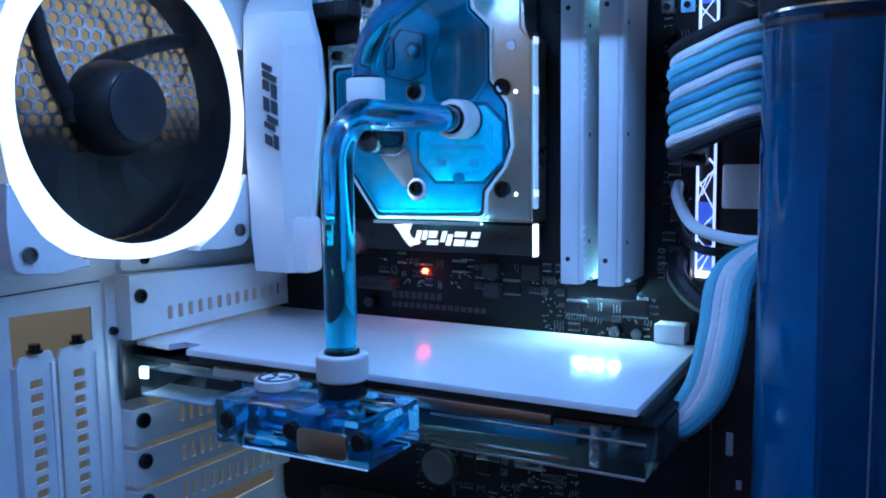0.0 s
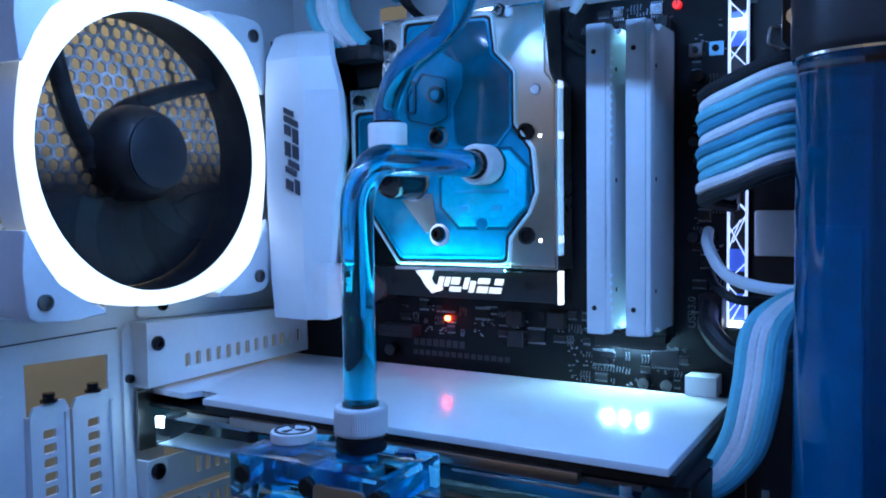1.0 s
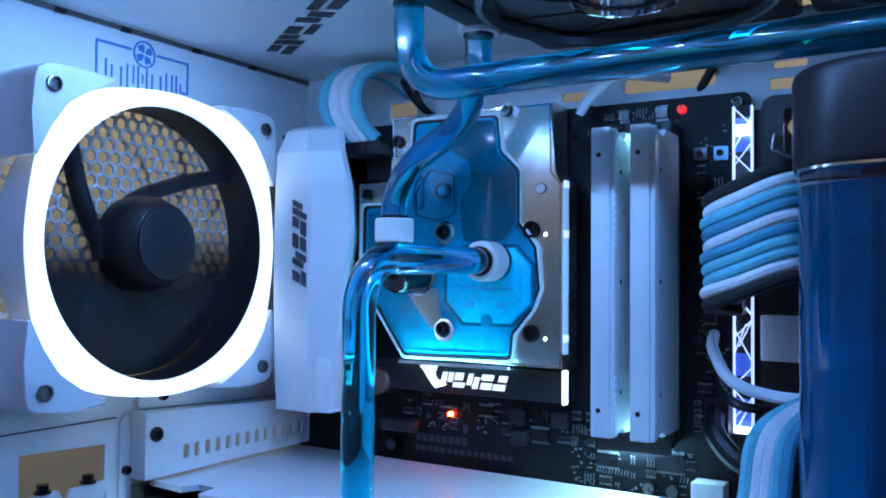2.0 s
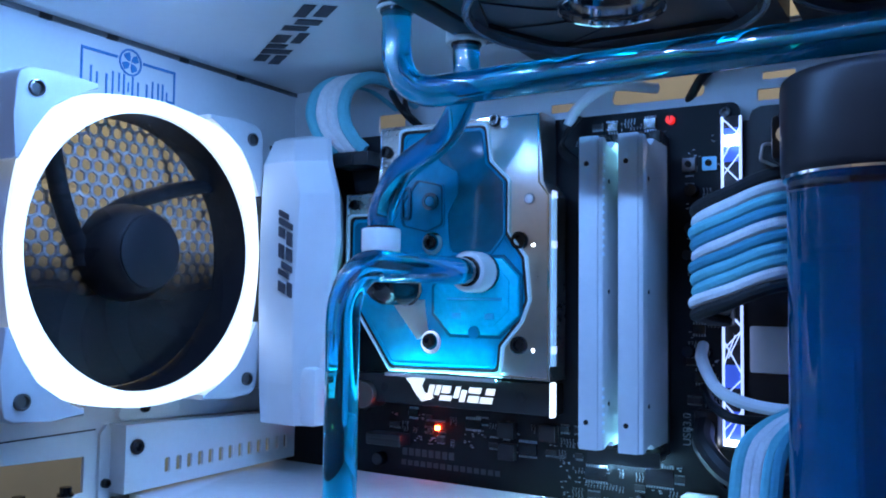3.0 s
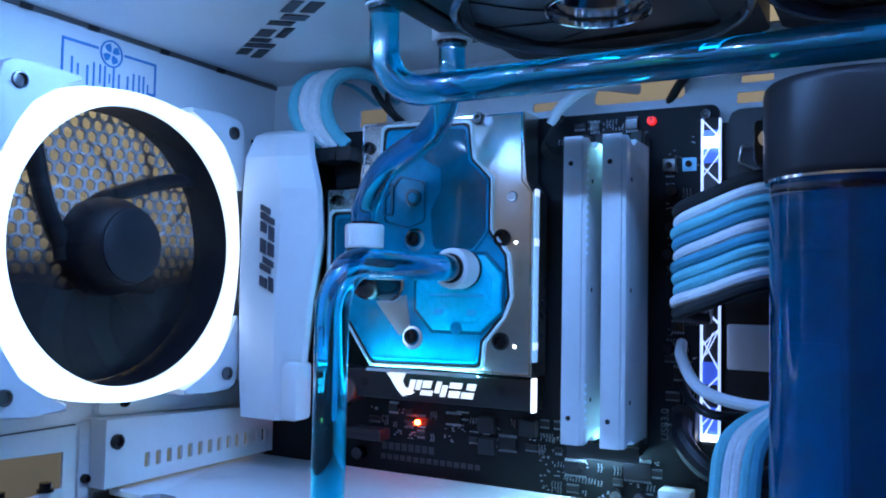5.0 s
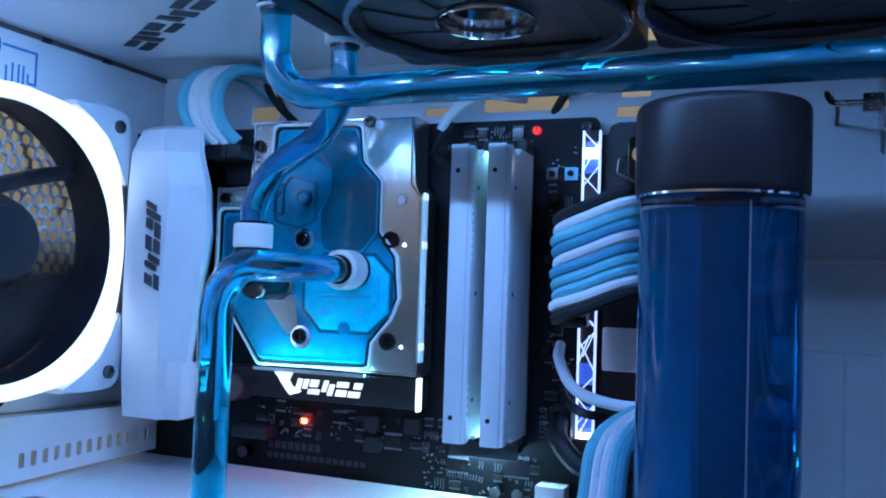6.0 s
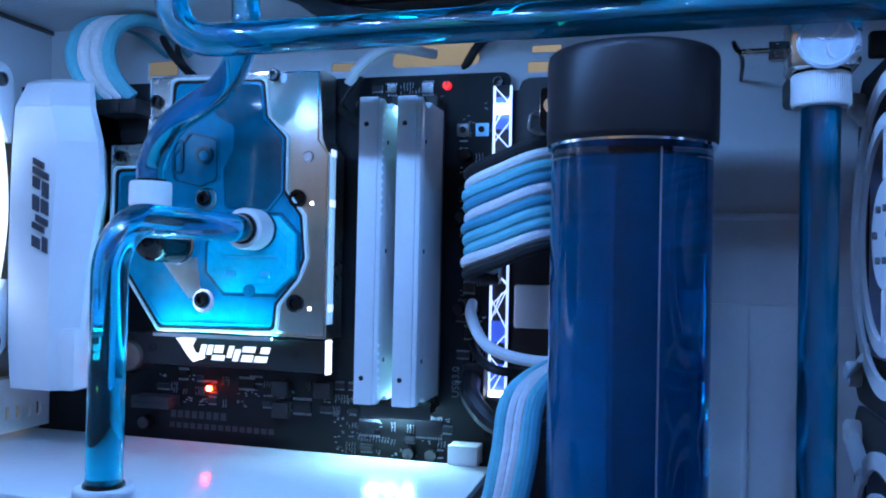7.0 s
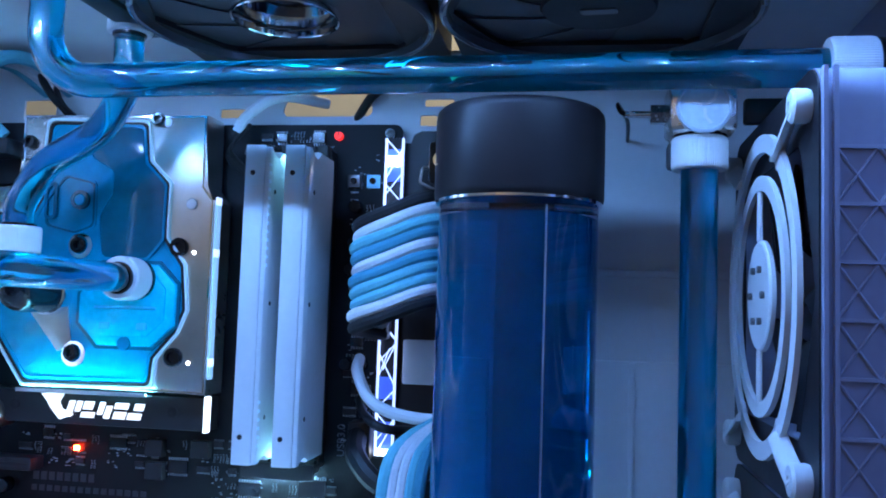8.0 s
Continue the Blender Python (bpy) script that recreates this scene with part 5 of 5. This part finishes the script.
for bm in blades((0.014, FY, FZ), "x", 9, 0.0215, 0.0605, 0.004, -0.005, 0.55, 0.50):
    part("blade", bm, "smoke_blade", fan)
for path, wide in ((((-0.1340, 0.352), (-0.1383, 0.3585), (-0.1460, 0.3705), (-0.1522, 0.3848), (-0.1575, 0.4040), (-0.1590, 0.4110)), 0.0042),
                   (((-0.1400, 0.3560), (-0.1400, 0.3634), (-0.1332, 0.3745), (-0.1199, 0.3850), (-0.0970, 0.3935), (-0.0780, 0.3985), (-0.0625, 0.4010)), 0.0044)):
    part("strut", sweep(smooth_path([(0.0060, p, q) for p, q in path], 6), wide, n=12, squash=0.7), "fan_black", fan)
# added disc, no fan part: the dark lower half is put into its alpha
part("shade_disc", prism(circle(FY, FZ, 0.0622, 64), "x", 0.0022, 0.0030), "fan_shade", fan, "added dark disc that paints shade over the fan's lower half")


def radiator_fan(cx, cy, bright):
    f = thing("radiator_fan", cx, cy, 0.466, "black radiator fan set into the top panel, " + ("mirror-bright hub" if bright else "dark matt hub"), "fan", "radiator fans")
    sq = soft([(cx - 0.06, cy - 0.06), (cx + 0.06, cy - 0.06), (cx + 0.06, cy + 0.06), (cx - 0.06, cy + 0.06)], 0.007, 7)
    rim = [(cx + 0.0565 * math.cos(a), cy + 0.0565 * math.sin(a)) for a in (math.atan2(q - cy, p - cx) for p, q in sq)]
    part("frame", ring_prism(sq, rim, "z", 0.4625, 0.4850), "fan_black", f)
    part("rim", lathe((cx, cy, 0.0), "z", [(0.0612, 0.4630), (0.0612, 0.4600), (0.0606, 0.4590), (0.0594, 0.4586), (0.0582, 0.4592), (0.0575, 0.4630)], 72, closed=True), "fan_rim", f)
    for bm in blades((cx, cy, 0.4650), "z", 9, 0.0200, 0.0572, 0.0006, -0.0006, 0.35, 1.02, thick=0.0006):
        part("blade", bm, "fan_sheen", f)
    if bright:
        part("hub", lathe((cx, cy, 0.0), "z", [(0.0222, 0.4740), (0.0222, 0.4620), (0.0218, 0.4612), (0.0212, 0.4616), (0.0210, 0.4700), (0.001, 0.4705)], 48), "chrome", f, "mirror-bright recessed hub")
    else:
        part("hub", lathe((cx, cy, 0.0), "z", [(0.0222, 0.4740), (0.0222, 0.4632), (0.0216, 0.4622), (0.001, 0.4620)], 48), "fan_hub", f, "dark matt hub")
        part("hub_mark", prism(soft([(cx - 0.0075, cy - 0.002), (cx + 0.0065, cy - 0.003), (cx + 0.0075, cy + 0.002), (cx - 0.006, cy + 0.003)], 0.0012, 2), "z", 0.4616, 0.4621), "gun_metal", f)
    part("back_guard", ring_prism(circle(cx, cy, 0.0575, 48), circle(cx, cy, 0.024, 48), "z", 0.4800, 0.4812), "fan_black", f)
    return f


for cx, bright in ((0.2242, True), (0.3490, False)):
    radiator_fan(cx, -0.0595, bright)
radiator = thing("radiator", 0.284, -0.058, 0.50, "black radiator above the fans in the top", "radiator")
part("core", box((0.150, -0.1185, 0.4855), (0.410, 0.0040, 0.512), 0.002), "black_plastic", radiator)
part("end_tank", box((0.112, -0.1185, 0.4685), (0.1500, 0.0040, 0.512), 0.003), "black_plastic", radiator)
part("side_rail", box((0.1500, -0.1190, 0.4615), (0.1625, -0.0400, 0.4664), 0.001), "black_plastic", radiator)


def front_fan(cz):
    fx, cy = 0.4020, -0.0925
    f = thing("front_fan", fx + 0.01, cy, cz, "dark front fan behind a white ring bracket", "fan", "front fans")
    part("frame", ring_prism(soft([(cy - 0.06, cz - 0.06), (cy + 0.06, cz - 0.06), (cy + 0.06, cz + 0.06), (cy - 0.06, cz + 0.06)], 0.010, 7),
                             [(cy + 0.0565 * math.cos(a), cz + 0.0565 * math.sin(a)) for a in (math.atan2(q, p) for p, q in soft([(-1, -1), (1, -1), (1, 1), (-1, 1)], 0.08, 7))],
                             "x", fx + 0.0030, fx + 0.0280), "frost", f)
    part("front_face", ring_prism(soft([(cy - 0.059, cz - 0.06), (cy + 0.06, cz - 0.06), (cy + 0.06, cz + 0.06), (cy - 0.059, cz + 0.06)], 0.010, 7),
                                  [(cy + 0.0560 * math.cos(a), cz + 0.0560 * math.sin(a)) for a in (math.atan2(q, p) for p, q in soft([(-1, -1), (1, -1), (1, 1), (-1, 1)], 0.08, 7))],
                                  "x", fx + 0.0024, fx + 0.0030), "fan_black", f)
    for bm in blades((fx + 0.014, cy, cz), "x", 7, 0.019, 0.0555, 0.005, -0.005, 0.4, 0.75):
        part("blade", bm, "fan_black", f)
    part("back_sheet", box((fx + 0.0285, cy - 0.059, cz - 0.059), (fx + 0.0300, cy + 0.059, cz + 0.059)), "fan_black", f)
    grill = part("bracket", ring_prism(circle(cy, cz, 0.0520, 72), circle(cy, cz, 0.0462, 72), "x", fx - 0.0012, fx + 0.0004), "white_plastic", f, "white plastic ring bracket")
    part("inner_ring", ring_prism(circle(cy, cz, 0.0388, 64), circle(cy, cz, 0.0340, 64), "x", fx - 0.0012, fx + 0.0004), "white_plastic", grill)
    part("hub_plate", lathe((fx + 0.001, cy, cz), (-1, 0, 0), [(0.0180, 0), (0.0180, 0.0014), (0.0172, 0.0020), (0.001, 0.0020)], 40), "white_plastic", grill)
    for s in (-1, 1):
        part("spoke", box((fx - 0.0012, cy - 0.0015, cz + s * 0.0270 - 0.0095), (fx + 0.0004, cy + 0.0015, cz + s * 0.0270 + 0.0095), 0.0006), "white_plastic", grill)
        part("link", box((fx - 0.0012, cy - 0.0300, cz + s * 0.0422 - 0.0014), (fx + 0.0004, cy - 0.0160, cz + s * 0.0422 + 0.0014), 0.0006, turn=Matrix.Rotation(s * radians(50), 4, "X")), "white_plastic", grill)
        part("link", box((fx - 0.0012, cy + 0.0160, cz + s * 0.0422 - 0.0014), (fx + 0.0004, cy + 0.0300, cz + s * 0.0422 + 0.0014), 0.0006, turn=Matrix.Rotation(-s * radians(50), 4, "X")), "white_plastic", grill)
    for k in range(6):
        a = k * math.pi / 3
        part("rivet", rod((fx - 0.0014, cy + 0.0095 * math.cos(a), cz + 0.0095 * math.sin(a)), "x", 0.0016, 0.0012, n=10), "gun_metal", grill)
    for sy in (-1, 1):
        for sz in (-1, 1):
            leg = sweep([Vector((fx - 0.001, cy + sy * 0.0270, cz + sz * 0.0410)), Vector((fx - 0.001, cy + sy * 0.0380, cz + sz * 0.0455)), Vector((fx - 0.001, cy + sy * 0.0500, cz + sz * 0.0500))], 0.0032, n=10, squash=0.4)
            part("leg", leg, "white_plastic", grill)
            part("foot_cap", lathe((fx + 0.0025, cy + sy * 0.0500, cz + sz * 0.0500), (-1, 0, 0), [(0.0044, 0), (0.0048, 0.001), (0.0048, 0.0046), (0.0040, 0.0054), (0.0014, 0.0056), (0.0010, 0.0046)], 24), "white_plastic", grill)
    # the latticed side of the frame
    for k in range(7):
        z0 = cz - 0.052 + 0.0148 * k
        part("side_lattice", box((fx + 0.0062, cy - 0.0612, z0 - 0.0005), (fx + 0.0270, cy - 0.0598, z0 + 0.0005)), "frost_light", f)
        if k < 6:
            for p, q in (((0.0062, 0), (0.0166, 0.0148)), ((0.0166, 0), (0.0062, 0.0148)), ((0.0166, 0), (0.0270, 0.0148)), ((0.0270, 0), (0.0166, 0.0148))):
                part("side_lattice", sweep([Vector((fx + p[0], cy - 0.0604, z0 + p[1])), Vector((fx + q[0], cy - 0.0604, z0 + q[1]))], 0.0004, n=6), "frost_light", f)
    for ex in (0.0036, 0.0062, 0.0270):
        part("side_edge", box((fx + ex - 0.0006, cy - 0.0616, cz - 0.058), (fx + ex + 0.0006, cy - 0.0596, cz + 0.058)), "frost_light", f)
    return f


for cz in (0.3540, 0.2325):
    front_fan(cz)
structure("post_front", box((0.4335, -0.1620, 0.0), (0.4515, -0.1500, 0.4660), 0.001), "frost", "grey front post of the case frame")

# ---- strip of diodes under the top panel, in front of the fans ----
strip = thing("diode_strip", 0.24, -0.160, 0.464, "strip of bright blue-white diodes under the top panel", "light strip")
# added out of view to block diode light from the upper right tray
part("light_baffle", box((0.3050, -0.1540, 0.4617), (0.4500, -0.1530, 0.4664), 0.0002), "white_paint", strip, "unseen baffle added to shade the upper right tray")
part("tape", box((0.0620, -0.1650, 0.4652), (0.4500, -0.1550, 0.4664)), "white_plastic", strip)
for k in range(2, 14):
    part("diode", box((0.0080 + 0.0333 * k - 0.0018, -0.1622, 0.4640), (0.0080 + 0.0333 * k + 0.0018, -0.1548, 0.4652)), "led_dot", strip)
